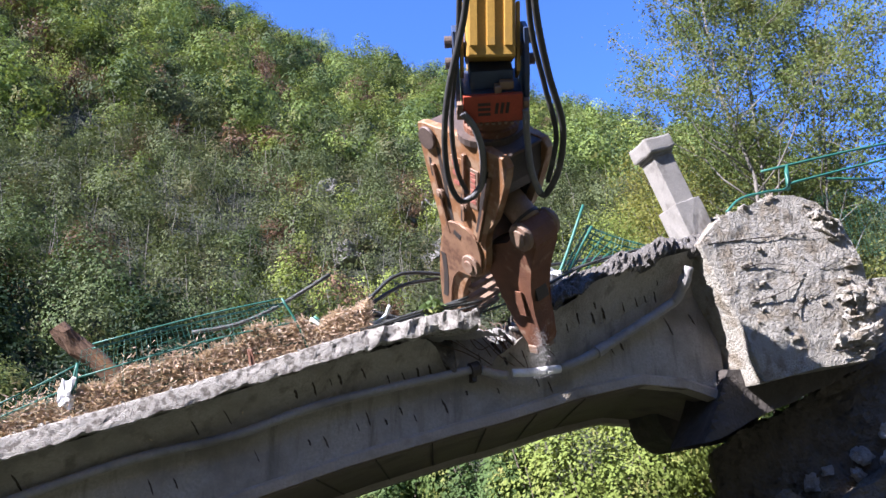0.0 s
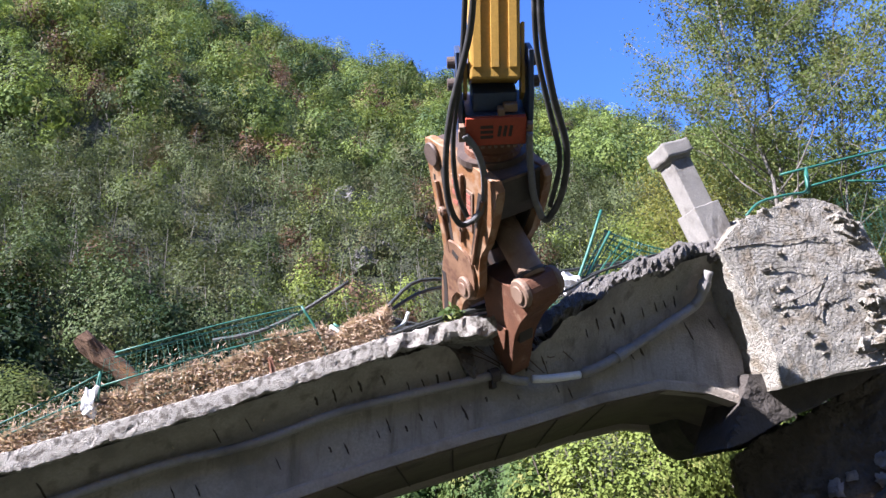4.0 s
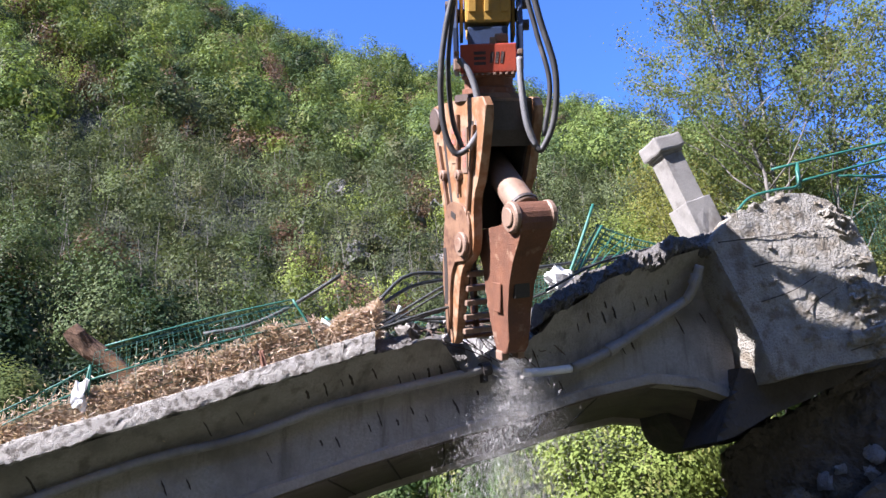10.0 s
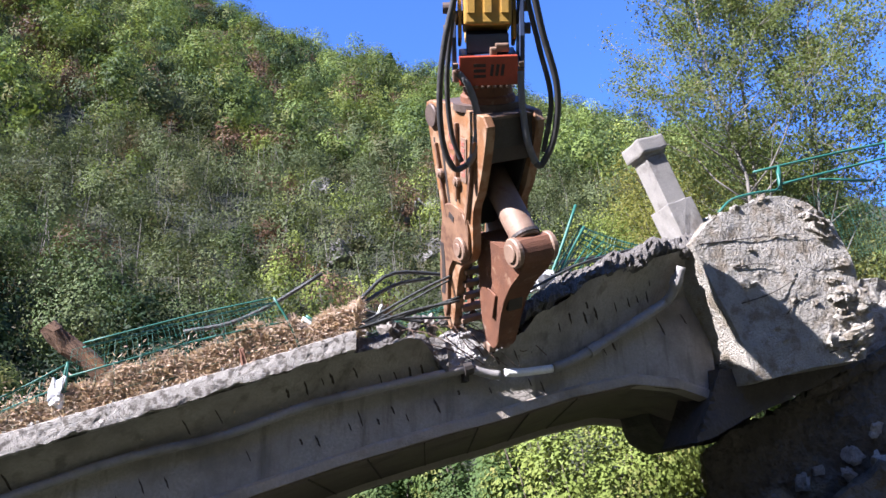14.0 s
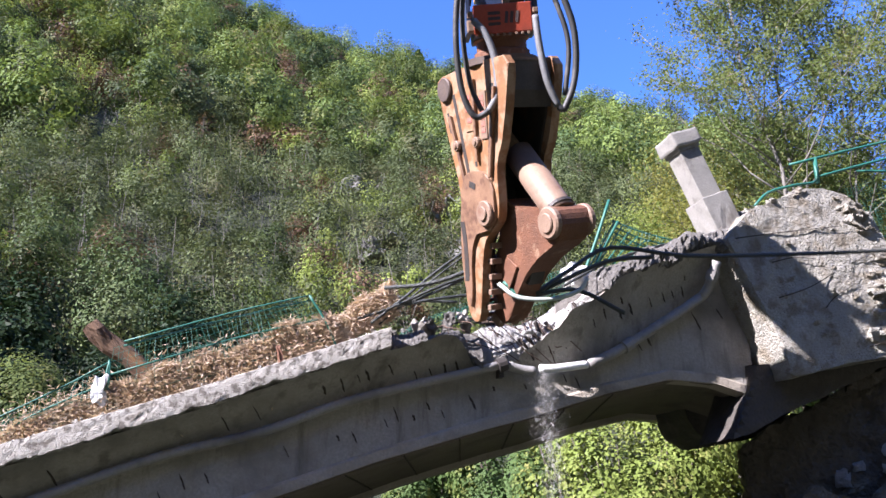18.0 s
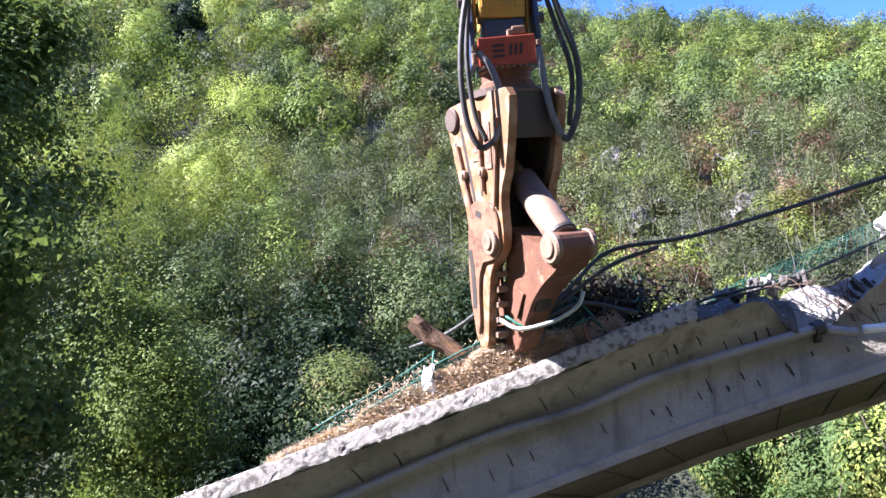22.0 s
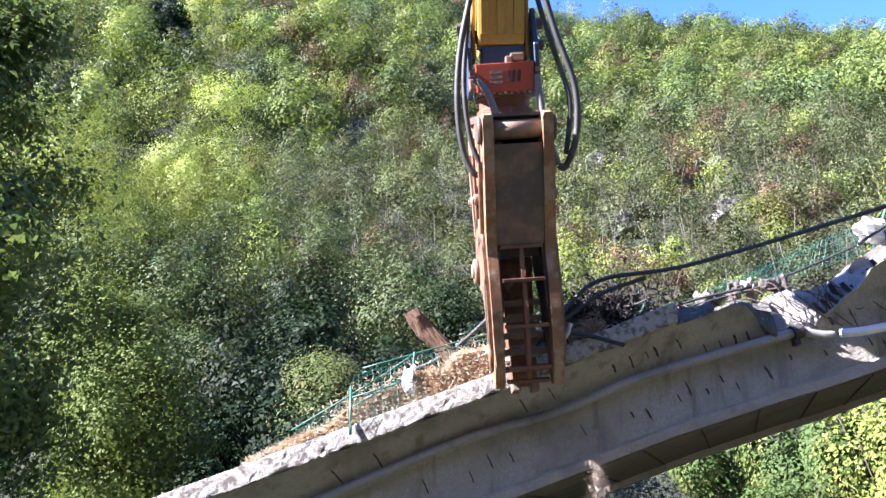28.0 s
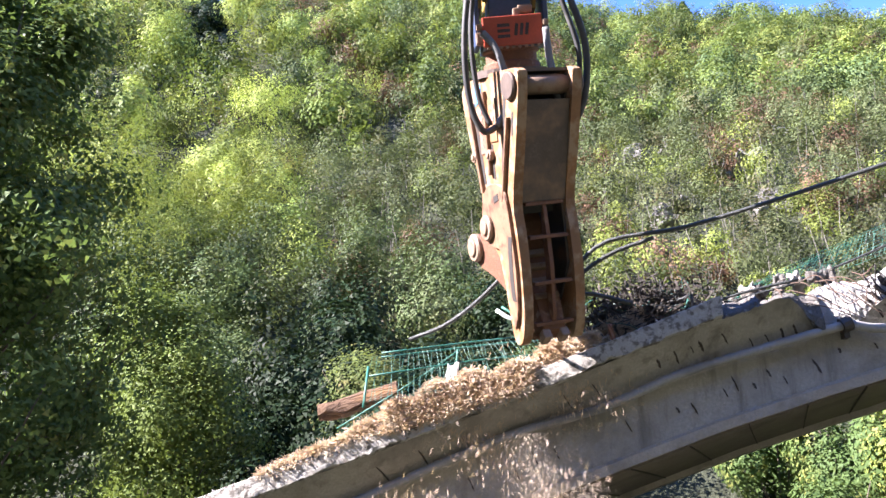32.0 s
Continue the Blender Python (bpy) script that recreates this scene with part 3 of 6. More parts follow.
tree("yellow_tree", spot(26.5, 26, -0.2), 8.5, 2.8, 14, 26000, 0.055, L_yellow, M_twig, 5, "small tree with yellowing leaves behind the bridge", start=0.15, stems=2, clump=0.6)
tree("dark_tree", spot(-54.5, 14.5, -0.2), 12.5, 2.6, 18, 62000, 0.085, L_dark, M_twig, 6, "dense dark green tree with some yellow leaves", start=0.12, stems=2, clump=0.45, solid=0.8)
tree("dark_tree", spot(-62, 15, -0.2), 9.0, 2.6, 12, 26000, 0.085, L_dark, M_twig, 7, "dense dark green tree with some yellow leaves", start=0.1, stems=2, clump=0.6)
tree("leafy_tree", spot(-41.6, 17.5, -0.2), 7.4, 1.6, 16, 64000, 0.055, L_wood, M_twig, 8, "bushy green tree with bare seed heads on top", start=0.1, stems=3, clump=0.36, solid=0.9)
shrub("round_shrub", spot(-27.4, 21.5, -0.4), 2.5, 3.9, 22000, 0.06, L_poplar, 9, "round yellow-green shrub beyond the bridge")
for i, (az, d, r, h) in enumerate(((7, 19, 1.6, 4.6), (10, 18.2, 1.6, 5.0), (13, 19, 1.7, 5.2), (16.5, 20, 1.7, 5.2), (3.0, 20, 1.6, 3.8), (-2, 21, 1.6, 3.2), (21, 23, 1.8, 5.0), (-6, 17.5, 1.6, 2.6), (-9.5, 18, 1.7, 2.6), (-3.5, 17, 1.4, 2.6), (0.5, 17.5, 1.5, 3.0))):
    shrub("sunny_shrub", spot(az, d, -0.1), r, h, 13000, 0.075, L_lime if i < 4 else L_dark, 20 + i, "bright green leafy shrub under the bridge arch" if i < 4 else "green leafy shrub behind the bridge")
for i, (az, e) in enumerate(((-20.5, 1.0), (-13.2, 0.7), (-10.9, 1.0), (-3.2, 1.3), (11.6, 1.2), (3.6, 1.0), (5.0, 1.1), (-6.2, 0.7), (13.4, 0.8))):
    nr = np.random.default_rng(60 + i)
    h = 3.6 * e
    at_ = spot(az, 88, -0.2)
    t = root("pine_tree", Matrix.Translation(at_), "small dark pine tree on the ridge", "tree", "pines on the ridge")
    bm = bmesh.new()
    tube(bm, [(0, 0, -0.5), (0, 0, h * 0.5), (0.1, 0, h)], 0.11, 6, 0.03)
    part("trunk", bm, M_twig, t)
    k = nr.random(500) ** 0.8
    a = nr.uniform(0, 6.28, 500)
    rr = (1 - k) * h * 0.36 * nr.uniform(0.3, 1, 500) + 0.08
    p = np.stack([np.cos(a) * rr, np.sin(a) * rr, h * (0.15 + 0.9 * k)], -1)
    nn = nr.normal(size=(500, 3)) * 0.5 + [0, 0, 1]
    v, f = leaves(p, nn / np.linalg.norm(nn, axis=1, keepdims=True), 0.4, nr, 2.0)
    quick_mesh("crown", v, f, L_deep, t)

# ---- the bridge: u along it, v away from the near face, z up ----
BRIDGE = pose(0, 10.106, 0, 0, 0, 16.65)
US = [-14, -7, -4.75, -3.13, -1.63, -0.99, 0.0, 0.9, 1.3, 1.6, 2.3, 3.4, 4.4]
ZT = [0.45, 2.93, 3.69, 4.24, 4.79, 5.03, 5.33, 5.46, 5.58, 5.76, 6.2, 6.62, 6.95]
UR = [-14, -7, -3.04, -1.0, 0.38, 1.0, 2.14, 3.08, 3.79, 4.31, 5.2]
ZR = [-1.2, 1.45, 2.88, 3.57, 3.97, 4.13, 4.48, 4.69, 4.66, 4.52, 4.2]
UP = [-14, -7, -4.37, -3.36, -2.35, -1.46, -0.56, 0.58, 1.8, 2.32, 3.5, 4.4]
ZP = [-0.5, 2.12, 3.15, 3.52, 3.8, 4.13, 4.38, 4.66, 4.73, 4.97, 5.70, 6.1]
SKEW = 0.29


def zt(u):
    return float(np.interp(u, US, ZT))


def zr(u):
    return 2.6 + 1.02 * (float(np.interp(u, UR, ZR)) - 2.6)


def zp(u):
    return 2.6 + 1.02 * (float(np.interp(u, UP, ZP)) - 2.6)


def rough(u, v, z, k=1.0):
    p = Vector((u, v, z))
    return k * (0.6 * noise.noise(p * 2.3) + 0.4 * noise.noise(p * 7.1) + 0.25 * noise.noise(p * 19))


def skewed(bm):
    """The arch runs askew through the bridge."""
    for v in bm.verts:
        v.co.x += SKEW * max(0.0, v.co.y - 0.4)
    return bm


def sweep(u0, u1, step, section, closed=True):
    """A body swept along the bridge; section(u) gives the corners in v and z."""
    bm = bmesh.new()
    n = max(2, round((u1 - u0) / step) + 1)
    rings = []
    for i in range(n):
        u = u0 + (u1 - u0) * i / (n - 1)
        rings.append([bm.verts.new((u, v, z)) for v, z in section(u)])
    k = len(rings[0])
    for a, b in zip(rings, rings[1:]):
        for j in range(k if closed else k - 1):
            bm.faces.new((a[j], a[(j + 1) % k], b[(j + 1) % k], b[j]))
    if closed:
        bm.faces.new(rings[0])
        bm.faces.new(list(reversed(rings[-1])))
    return bm


bridge = root("arch_bridge", BRIDGE, "half-collapsed grey concrete arch bridge, tilted and broken", "bridge")


def grit(u, v, z, k):
    p = Vector((u, v * 1.3, z))
    return k * (0.5 * noise.noise(p * 4.1) + 0.6 * noise.noise(p * 13.0) + 0.6 * noise.noise(p * 31.0))


def cornice_section(u):
    z = zt(u)
    pts = [(0.06, -0.262), (0.025, -0.245), (0.022, -0.19), (0.022, -0.145), (0.022, -0.10), (0.022, -0.05), (0.026, -0.012), (0.05, -0.002), (0.16, 0.0), (0.26, 0.0)]
    out = []
    for v, dz in pts:
        pit = max(0.0, noise.noise(Vector((u * 9.0, v * 9.0 + 4.0, dz * 14.0))) - 0.22)
        low = 0.06 * max(0.0, noise.noise(Vector((u * 4.3, 0.3, 0.7)))) + 0.035 * max(0.0, noise.noise(Vector((u * 15.0, 2.3, 0.7)))) if dz < -0.2 else 0.0
        out.append((v + 0.3 * grit(u, v, dz, 0.010) + 0.02 * pit, z + dz + grit(u, v + 3, dz, 0.006) + low - 0.02 * pit * (dz > -0.05)))
    return out + [(0.60, z), (0.60, z - 0.24)]


part("cornice", sweep(-11, -0.95, 0.028, cornice_section), M_cornice, bridge, "rough light grey cornice, chipped along its edge")


def broken_section(u):
    z = zt(u) + 0.05 * math.sin(u * 6.0) * math.sin(u * 2.3)
    pts = [(0.12, -0.30), (0.07, -0.25), (0.05, -0.20), (0.06, -0.15), (0.09, -0.10), (0.13, -0.05), (0.2, -0.01), (0.3, 0.0), (0.5, 0.0)]
    out = []
    for v, dz in pts:
        q = Vector((u, v, dz))
        out.append((v + grit(u, v + 9, dz, 0.10) + 0.16 * noise.noise(q * 3.0), z + dz + grit(u, v + 5, dz, 0.06) + 0.10 * noise.noise(q * 2.6 + Vector((0, 8, 0)))))
    return out + [(0.96, z - 0.02), (0.96, z - 0.3)]


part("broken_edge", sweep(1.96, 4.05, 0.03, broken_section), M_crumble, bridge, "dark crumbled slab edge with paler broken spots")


def slab_section(u):
    z = zt(u)
    d = 0.0 if u < -0.7 or u > 1.35 else 0.16
    v0 = 0.61 if d == 0 else 0.97
    return [(v0, z - 0.02 - d + rough(u, 4, 1, 0.03)), (2.2, z - 0.03 + rough(u, 5, 1, 0.03)), (3.95, z - 0.02), (3.95, z - 0.5), (v0, z - 0.5)]


part("deck_slab", skewed(sweep(-14, 4.1, 0.1, slab_section)), M_concrete, bridge)


def cove(u, top):
    """The near face below the cornice: an overhanging cove down to the pipe, then upright to the arch."""
    z1 = max(zp(u) - 0.05, zr(u) + 0.12)
    z0 = max(top, z1 + 0.08)
    e = [rough(u, k, 1 + k, 0.012) for k in range(4)]
    f = [0.08, 0.33, 0.50, 0.60]
    full = zt(u) - 0.25
    pts = []
    back = 0.0
    for k in range(4):
        z = z0 + (z1 - z0) * k / 3
        s = min(1.0, max(0.0, (full - z) / max(0.1, full - z1)))
        pts.append((float(np.interp(s, [0, 0.33, 0.66, 1], f)) + e[k] + back, z))
    return pts + [(0.61 + e[0] + back, 0.5 * (z1 + zr(u))), (0.61 + back, zr(u)), (0.95 + back, zr(u)), (0.95 + back, z0)]


def wall_v(u, z):
    full, z1 = zt(u) - 0.25, max(zp(u) - 0.05, zr(u) + 0.12)
    s = min(1.0, max(0.0, (full - z) / max(0.1, full - z1)))
    return float(np.interp(s, [0, 0.33, 0.66, 1], [0.08, 0.33, 0.50, 0.605]))


def wall_section(u):
    return cove(u, zt(u) - 0.25)


part("spandrel_wall", sweep(-14, -0.95, 0.1, wall_section), M_concrete, bridge)
part("spandrel_wall", sweep(1.98, 4.45, 0.1, wall_section), M_concrete, bridge)


def low_wall_section(u):
    if u > 1.42:
        return cove(u, zt(u) - 0.30 + rough(u, 11, 3, 0.05))
    if u < 0.3:
        return cove(u, zt(u) - 0.27 - 0.46 * max(0.0, (u + 0.3) / 0.6) ** 2 + rough(u, 11, 3, 0.05))
    return cove(u, zt(u) - 0.38 + rough(u, 11, 3, 0.16) - (0.12 + 0.25 * (u > 0.3)) * math.sin(max(0.0, min(1.0, (u + 0.3) / 1.5)) * math.pi))


part("spandrel_wall", sweep(-0.95, 1.98, 0.04, low_wall_section), M_concrete, bridge)


def torn_section(u):
    z = zt(u) - 0.12 + rough(u, 6, 2, 0.12)
    lo = low_wall_section(u)[0][1] - 0.02
    e = [rough(u, k + 3, 2.3 * k, 0.10) for k in range(6)]
    if u < 0.323:
        f = (0.16 if u < -0.45 else 0.36) + 0.06 * noise.noise(Vector((u * 3.0, 1.0, 4.0)))
        z -= 0.0 if u < -0.45 else 0.1
        return [(f + 0.4 * e[0], lo), (f + 0.02 + 0.6 * e[1], lo + 0.3 * (z - lo)), (f + 0.05 + 0.6 * e[2], lo + 0.6 * (z - lo)), (f + 0.12 + e[3], lo + 0.85 * (z - lo)), (f + 0.25 + e[4], z + 0.05), (1.3, z), (1.3, lo)]
    return [(0.50 + e[0], lo), (0.53 + e[1], lo + 0.25 * (z - lo)), (0.57 + e[2], lo + 0.5 * (z - lo) + e[5] * 0.3), (0.64 + e[3], lo + 0.75 * (z - lo)), (0.74 + e[4], z), (1.3, z), (1.3, lo)]


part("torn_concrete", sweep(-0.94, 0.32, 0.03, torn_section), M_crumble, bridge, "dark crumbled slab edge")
part("torn_concrete", sweep(0.325, 1.99, 0.03, torn_section), M_broken, bridge, "bright freshly broken concrete with bent rebar")


def rib_section(u):
    z, b = zr(u), 0.0
    return [(0.575 + b, z - 0.1), (0.575 + b, z + 0.015), (0.605 + b, z + 0.05), (0.8 + b, z + 0.05), (0.8 + b, z - 0.12)]


part("arch_ring", sweep(-14, 4.5, 0.08, rib_section), M_ring, bridge, "brownish arch ring, lightened for bounced light")
part("soffit", skewed(sweep(-14, 4.6, 0.1, lambda u: [(0.62, zr(u) - 0.11 + rough(u, 1, 3, 0.012)), (2.2, zr(u) - 0.1), (3.7, zr(u) - 0.11), (3.7, zr(u) + 0.2), (0.62, zr(u) + 0.2)])), M_soffit, bridge, "brownish arch underside, darkened for shade")
part("arch_ring", skewed(sweep(-14, 4.5, 0.08, lambda u: [(3.66, zr(u) - 0.2), (3.95, zr(u) - 0.2), (3.95, zt(u) - 0.5), (3.66, zt(u) - 0.5)])), M_ring, bridge)

rnd = random.Random(17)
for i in range(26):
    u = rnd.uniform(-8.5, -1.1)
    s = rnd.uniform(0.02, 0.05)
    bm = bmesh.new()
    chunk(bm, (s * 1.6, s, s * 0.8), 500 + i, 0.35, 2)
    ob = part("loose_chip", bm, M_cornice, bridge)
    ob.matrix_basis = pose(u, rnd.uniform(0.06, 0.16), zt(u) + s * 0.2, rnd.uniform(0, 60), rnd.uniform(0, 60), rnd.uniform(0, 90))
# drain pipe with its sockets
PIPE = [(-9.13, 0.44, 1.427), (-7.10, 0.44, 2.110), (-4.44, 0.44, 3.161), (-3.41, 0.44, 3.538), (-2.39, 0.44, 3.804), (-1.48, 0.44, 4.161), (-0.57, 0.44, 4.416), (0.59, 0.44, 4.711)]
bm = bmesh.new()
tube(bm, curve(PIPE, 5), 0.056, 12)
pipe = part("drain_pipe", bm, M_pipe, bridge, smooth=True)
bm = bmesh.new()
tube(bm, curve([(0.67, 0.43, 4.701), (0.86, 0.44, 4.660), (1.04, 0.42, 4.640)], 4), 0.06, 10)
part("drain_pipe", bm, M_pipe, bridge, "broken end of the drain pipe", smooth=True)
bm = bmesh.new()
tube(bm, curve([(1.81, 0.44, 4.762), (2.35, 0.44, 5.017), (3.46, 0.40, 5.70), (3.64, 0.34, 5.84), (3.70, 0.22, 6.02), (3.74, 0.10, 6.25)], 5), 0.07, 12)
pipe2 = part("drain_pipe", bm, M_pipe, bridge, smooth=True)
for u in (0.5,):
    k = min(range(len(PIPE)), key=lambda j: abs(PIPE[j][0] - u))
    bm = bmesh.new()
    d = Vector((1, 0, 0.33)).normalized()
    tube(bm, [Vector(PIPE[k]) - d * 0.06, Vector(PIPE[k]) + d * 0.06], 0.095, 12)
    box(bm, -0.03, 0.03, 0.0, 0.14, -0.16, 0.02, 0.0, Matrix.Translation(PIPE[k]))
    part("pipe_clamp", bm, M_darksteel, pipe)
for a, b in (((2.35, 0.44, 5.017), (2.48, 0.44, 5.094)), ((3.69, 0.235, 6.0), (3.715, 0.165, 6.12))):
    bm = bmesh.new()
    tube(bm, [a, b], 0.092, 12)
    part("pipe_socket", bm, M_pipe, pipe2)
# the pipe's torn end, whitened for the sunlight that falls on it
bm = bmesh.new()
tube(bm, curve([(1.10, 0.40, 4.671), (1.32, 0.38, 4.681), (1.57, 0.40, 4.722), (1.79, 0.44, 4.762)], 4), 0.055, 10)
tagged(obj("torn_pipe", bm, M_white, None, smooth=True), "torn drain pipe piece lying along the wall, whitened for sunlight", "pipe").matrix_world = BRIDGE

# cracks and exposed stirrups: thin dark slots across the wall
rnd = random.Random(5)
for i in range(62):
    u = -7.6 + i * 0.19 + rnd.uniform(-0.06, 0.06)
    for zc, ln in ((zt(u) - 0.46, rnd.uniform(0.14, 0.36)), (0.5 * (zp(min(u, 0.58)) + zr(u)) + rnd.uniform(-0.1, 0.1), rnd.uniform(0.06, 0.24))):
        if rnd.random() < (0.72 if u < -2.5 else 0.45):
            continue
        if -0.7 < u < 2.0:
            zc = min(zc, zt(u) - 0.62)
            if zc < zr(u) + 0.15:
                continue
        elif u > 1.3:
            zc = zt(u) - rnd.choice((0.55, 0.7, 1.2))
            if zc < zr(u) + 0.15:
                continue
        w = rnd.uniform(0.006, 0.022) * (0.6 if u < -2.5 else 1.0)
        bm = bmesh.new()
        va = wall_v(u, zc)
        tip = math.degrees(math.atan2(wall_v(u, zc - 0.1) - wall_v(u, zc + 0.1), 0.2))
        plate(bm, [(-0.2 * w, -ln / 2), (0.5 * w, -ln / 3), (w, 0.02), (0.4 * w, ln / 3), (0.1 * w, ln / 2), (-0.8 * w, ln / 4), (-0.3 * w, 0), (-w, -ln / 4)], -0.012, 0.012, 0.0)
        bmesh.ops.transform(bm, verts=bm.verts, matrix=Matrix.Translation((u, va, zc)) @ pose(0, 0, 0, tip, 0, 0) @ pose(0, 0, 0, 0, -26 + rnd.uniform(-8, 6), 0))
        part("rust_crack", bm, M_crack, bridge)
for i in range(9):
    u = -3.6 + i * 0.72
    bm = bmesh.new()
    box(bm, -0.008, 0.008, 0.62, 3.7, -0.012, 0.012, 0.0, Matrix.Translation((u, 0, zr(u) - 0.112)))
    skewed(bm)
    part("soffit_joint", bm, M_crack, bridge)

# slanted dark slots left by the stirrups in the torn face
for i in range(10):
    u = 0.95 + i * 0.105 + rnd.uniform(-0.03, 0.03)
    ln = rnd.uniform(0.22, 0.5)
    bm = bmesh.new()
    plate(bm, [(-0.012, -ln / 2), (0.016, -ln / 3), (0.02, 0.05), (0.008, ln / 2), (-0.016, ln / 4), (-0.008, 0)], -0.02, 0.10, 0.0)
    bmesh.ops.transform(bm, verts=bm.verts, matrix=Matrix.Translation((u, 0.50, zt(u) - 0.42 - 0.12 * rnd.random())) @ pose(0, 0, 0, 0, -30 + rnd.uniform(-8, 6), 0))
    part("stirrup_slot", bm, M_crack, bridge)

# rebar in the torn place
for i in range(16):
    u = rnd.uniform(-0.3, 1.4)
    z0 = zt(u) - rnd.uniform(0.1, 0.25)
    k = rnd.uniform(-0.3, 0.5)
    pts = curve([(u, 0.75, z0 + 0.1), (u + 0.08 + k * 0.3, 0.5, z0 + rnd.uniform(-0.1, 0.12)), (u + 0.2 + k, 0.44, z0 - rnd.uniform(0.1, 0.35)), (u + 0.3 + k * 1.5, 0.48, z0 - rnd.uniform(0.2, 0.6))], 5)
    bm = bmesh.new()
    tube(bm, pts, 0.007, 5)
    part("rebar", bm, M_rebar, bridge, smooth=True)
for i in range(9):
    u = -1.05 + i * 0.21 + rnd.uniform(-0.08, 0.08)
    s = rnd.uniform(0.1, 0.24)
    bm = bmesh.new()
    chunk(bm, (s * 1.5, s, s * 0.8), 300 + i, 0.35, 3)
    ob = tagged(obj("deck_rubble", bm, M_concrete if i % 3 == 0 else M_crumble), "broken concrete lump lying on the torn deck edge", "rubble", "rubble on the deck")
    ob.matrix_world = BRIDGE @ pose(u, rnd.uniform(0.75, 1.0), zt(u) - 0.02 + s * 0.2, rnd.uniform(0, 90), rnd.uniform(0, 90), rnd.uniform(0, 90))

# springing of the arch and the lower edge under the abutment
def lump_slab(name, outline, v0, v1, mat, seed, amp, parent, label="", cuts=4, under=0.0, fine=1.0, layers=0.0):
    """A thick broken slab with an uneven outline in u and z."""
    bm = bmesh.new()
    plate(bm, outline, v0, v1, 0.0)
    bmesh.ops.triangulate(bm, faces=bm.faces)
    for _ in range(cuts):
        long = [e for e in bm.edges if e.calc_length() > (0.09 if layers else 0.14)]
        if not long or len(bm.verts) > 16000:
            break
        bmesh.ops.subdivide_edges(bm, edges=long, cuts=1)
        bmesh.ops.triangulate(bm, faces=bm.faces)
    o = Vector((seed * 3.1, seed * 1.7, 0))
    high = max(z for _, z in outline)
    for v in bm.verts:
        v.co.y += under * (high - v.co.z) * (v1 - v.co.y) / (v1 - v0)
    bm.normal_update()
    move = [(v, v.normal.copy()) for v in bm.verts]
    for v, n in move:
        p = v.co + o
        v.co += n * amp * (0.9 * noise.noise(p * 1.6) + fine * (0.55 * noise.noise(p * 4.7) + 0.35 * noise.noise(p * 13)))
        if layers:
            k = (p.z - 0.32 * p.x + 0.25 * noise.noise(p * 1.1)) * 2.6 % 1.0
            v.co += n * layers * (max(0.0, abs(k - 0.5) - 0.36) * -7.0 + 0.6 * noise.noise(Vector((math.floor((p.z - 0.32 * p.x) * 2.6), p.x * 0.8, 3.0))))
    return part(name, bm, mat, parent, label)


# these undersides have their shade in the colour
lump_slab("springing", [(4.35, 4.85), (4.28, 4.5), (4.0, 4.1), (3.84, 3.82), (4.78, 4.21), (5.8, 4.6), (6.86, 5.06), (6.7, 5.25), (5.5, 4.95)], 0.36, 1.25, M_undershade, 2, 0.05, bridge, "dark cracked underside at the springing", cuts=5)
lump_slab("springing", [(4.55, 4.85), (4.75, 4.5), (5.6, 4.42), (6.6, 4.8), (6.7, 5.15)], 1.2, 3.9, M_undershade, 4, 0.05, bridge, "dark underside behind the springing")
lump_slab("pier_stump", [(4.5, 4.75), (4.58, 4.41), (4.73, 4.17), (5.04, 4.0), (6.04, 4.18), (6.8, 4.75)], 2.7, 3.7, M_undershade, 3, 0.05, bridge, "dark stump of the pier")

# ---- abutment block, pillar, rubble and bank ----
block = root("abutment_block", BRIDGE, "broken block of pale rubble concrete at the bridge end", "concrete block")
lump_slab("block_body", [(3.86, 6.56), (4.25, 6.98), (4.80, 7.26), (5.30, 7.46), (5.62, 7.50), (6.0, 7.42), (6.40, 7.10), (6.62, 6.6), (6.72, 6.0), (6.72, 5.4), (6.57, 5.02), (5.40, 4.80), (4.62, 4.62), (4.42, 5.3), (4.05, 6.1)], -0.05, 2.6, M_block, 5, 0.034, block, cuts=7, fine=0.7, layers=0.005)
rnd = random.Random(8)


def block_stone(u, v, z, s, seed):
    bm = bmesh.new()
    chunk(bm, (s * rnd.uniform(1.0, 1.7), s, s * rnd.uniform(0.6, 1.0)), seed, 0.4, 3)
    part("loose_stone", bm, M_block, block).matrix_basis = pose(u, v, z, rnd.uniform(-25, 25), rnd.uniform(-35, 15), rnd.uniform(-20, 20))


# torn courses of rubble along the top and the far edge
EDGE = [(4.2, 6.95), (4.8, 7.26), (5.3, 7.46), (5.7, 7.5), (6.05, 7.4), (6.4, 7.1), (6.6, 6.7), (6.72, 6.2), (6.74, 5.7), (6.68, 5.3)]
for i in range(64):
    k = rnd.uniform(0, len(EDGE) - 1.001) if i < 26 else rnd.uniform(3.5, len(EDGE) - 1.001)
    a, b = EDGE[int(k)], EDGE[int(k) + 1]
    f = k % 1
    far = max(0.0, k - 3.0) / 6.0
    inward = rnd.random() ** 1.6 * (0.1 + 0.55 * far)
    block_stone(a[0] + (b[0] - a[0]) * f - inward, rnd.uniform(-0.04, 0.5) if inward < 0.1 else rnd.uniform(-0.05, 0.04), a[1] + (b[1] - a[1]) * f - inward * 0.35 - 0.04, rnd.uniform(0.10, 0.30) * (0.7 + 0.5 * far), 800 + i)
for i in range(44):
    u = rnd.uniform(4.5, 6.5)
    block_stone(u, -0.03, rnd.uniform(5.1, 7.1), rnd.uniform(0.04, 0.12), 900 + i)
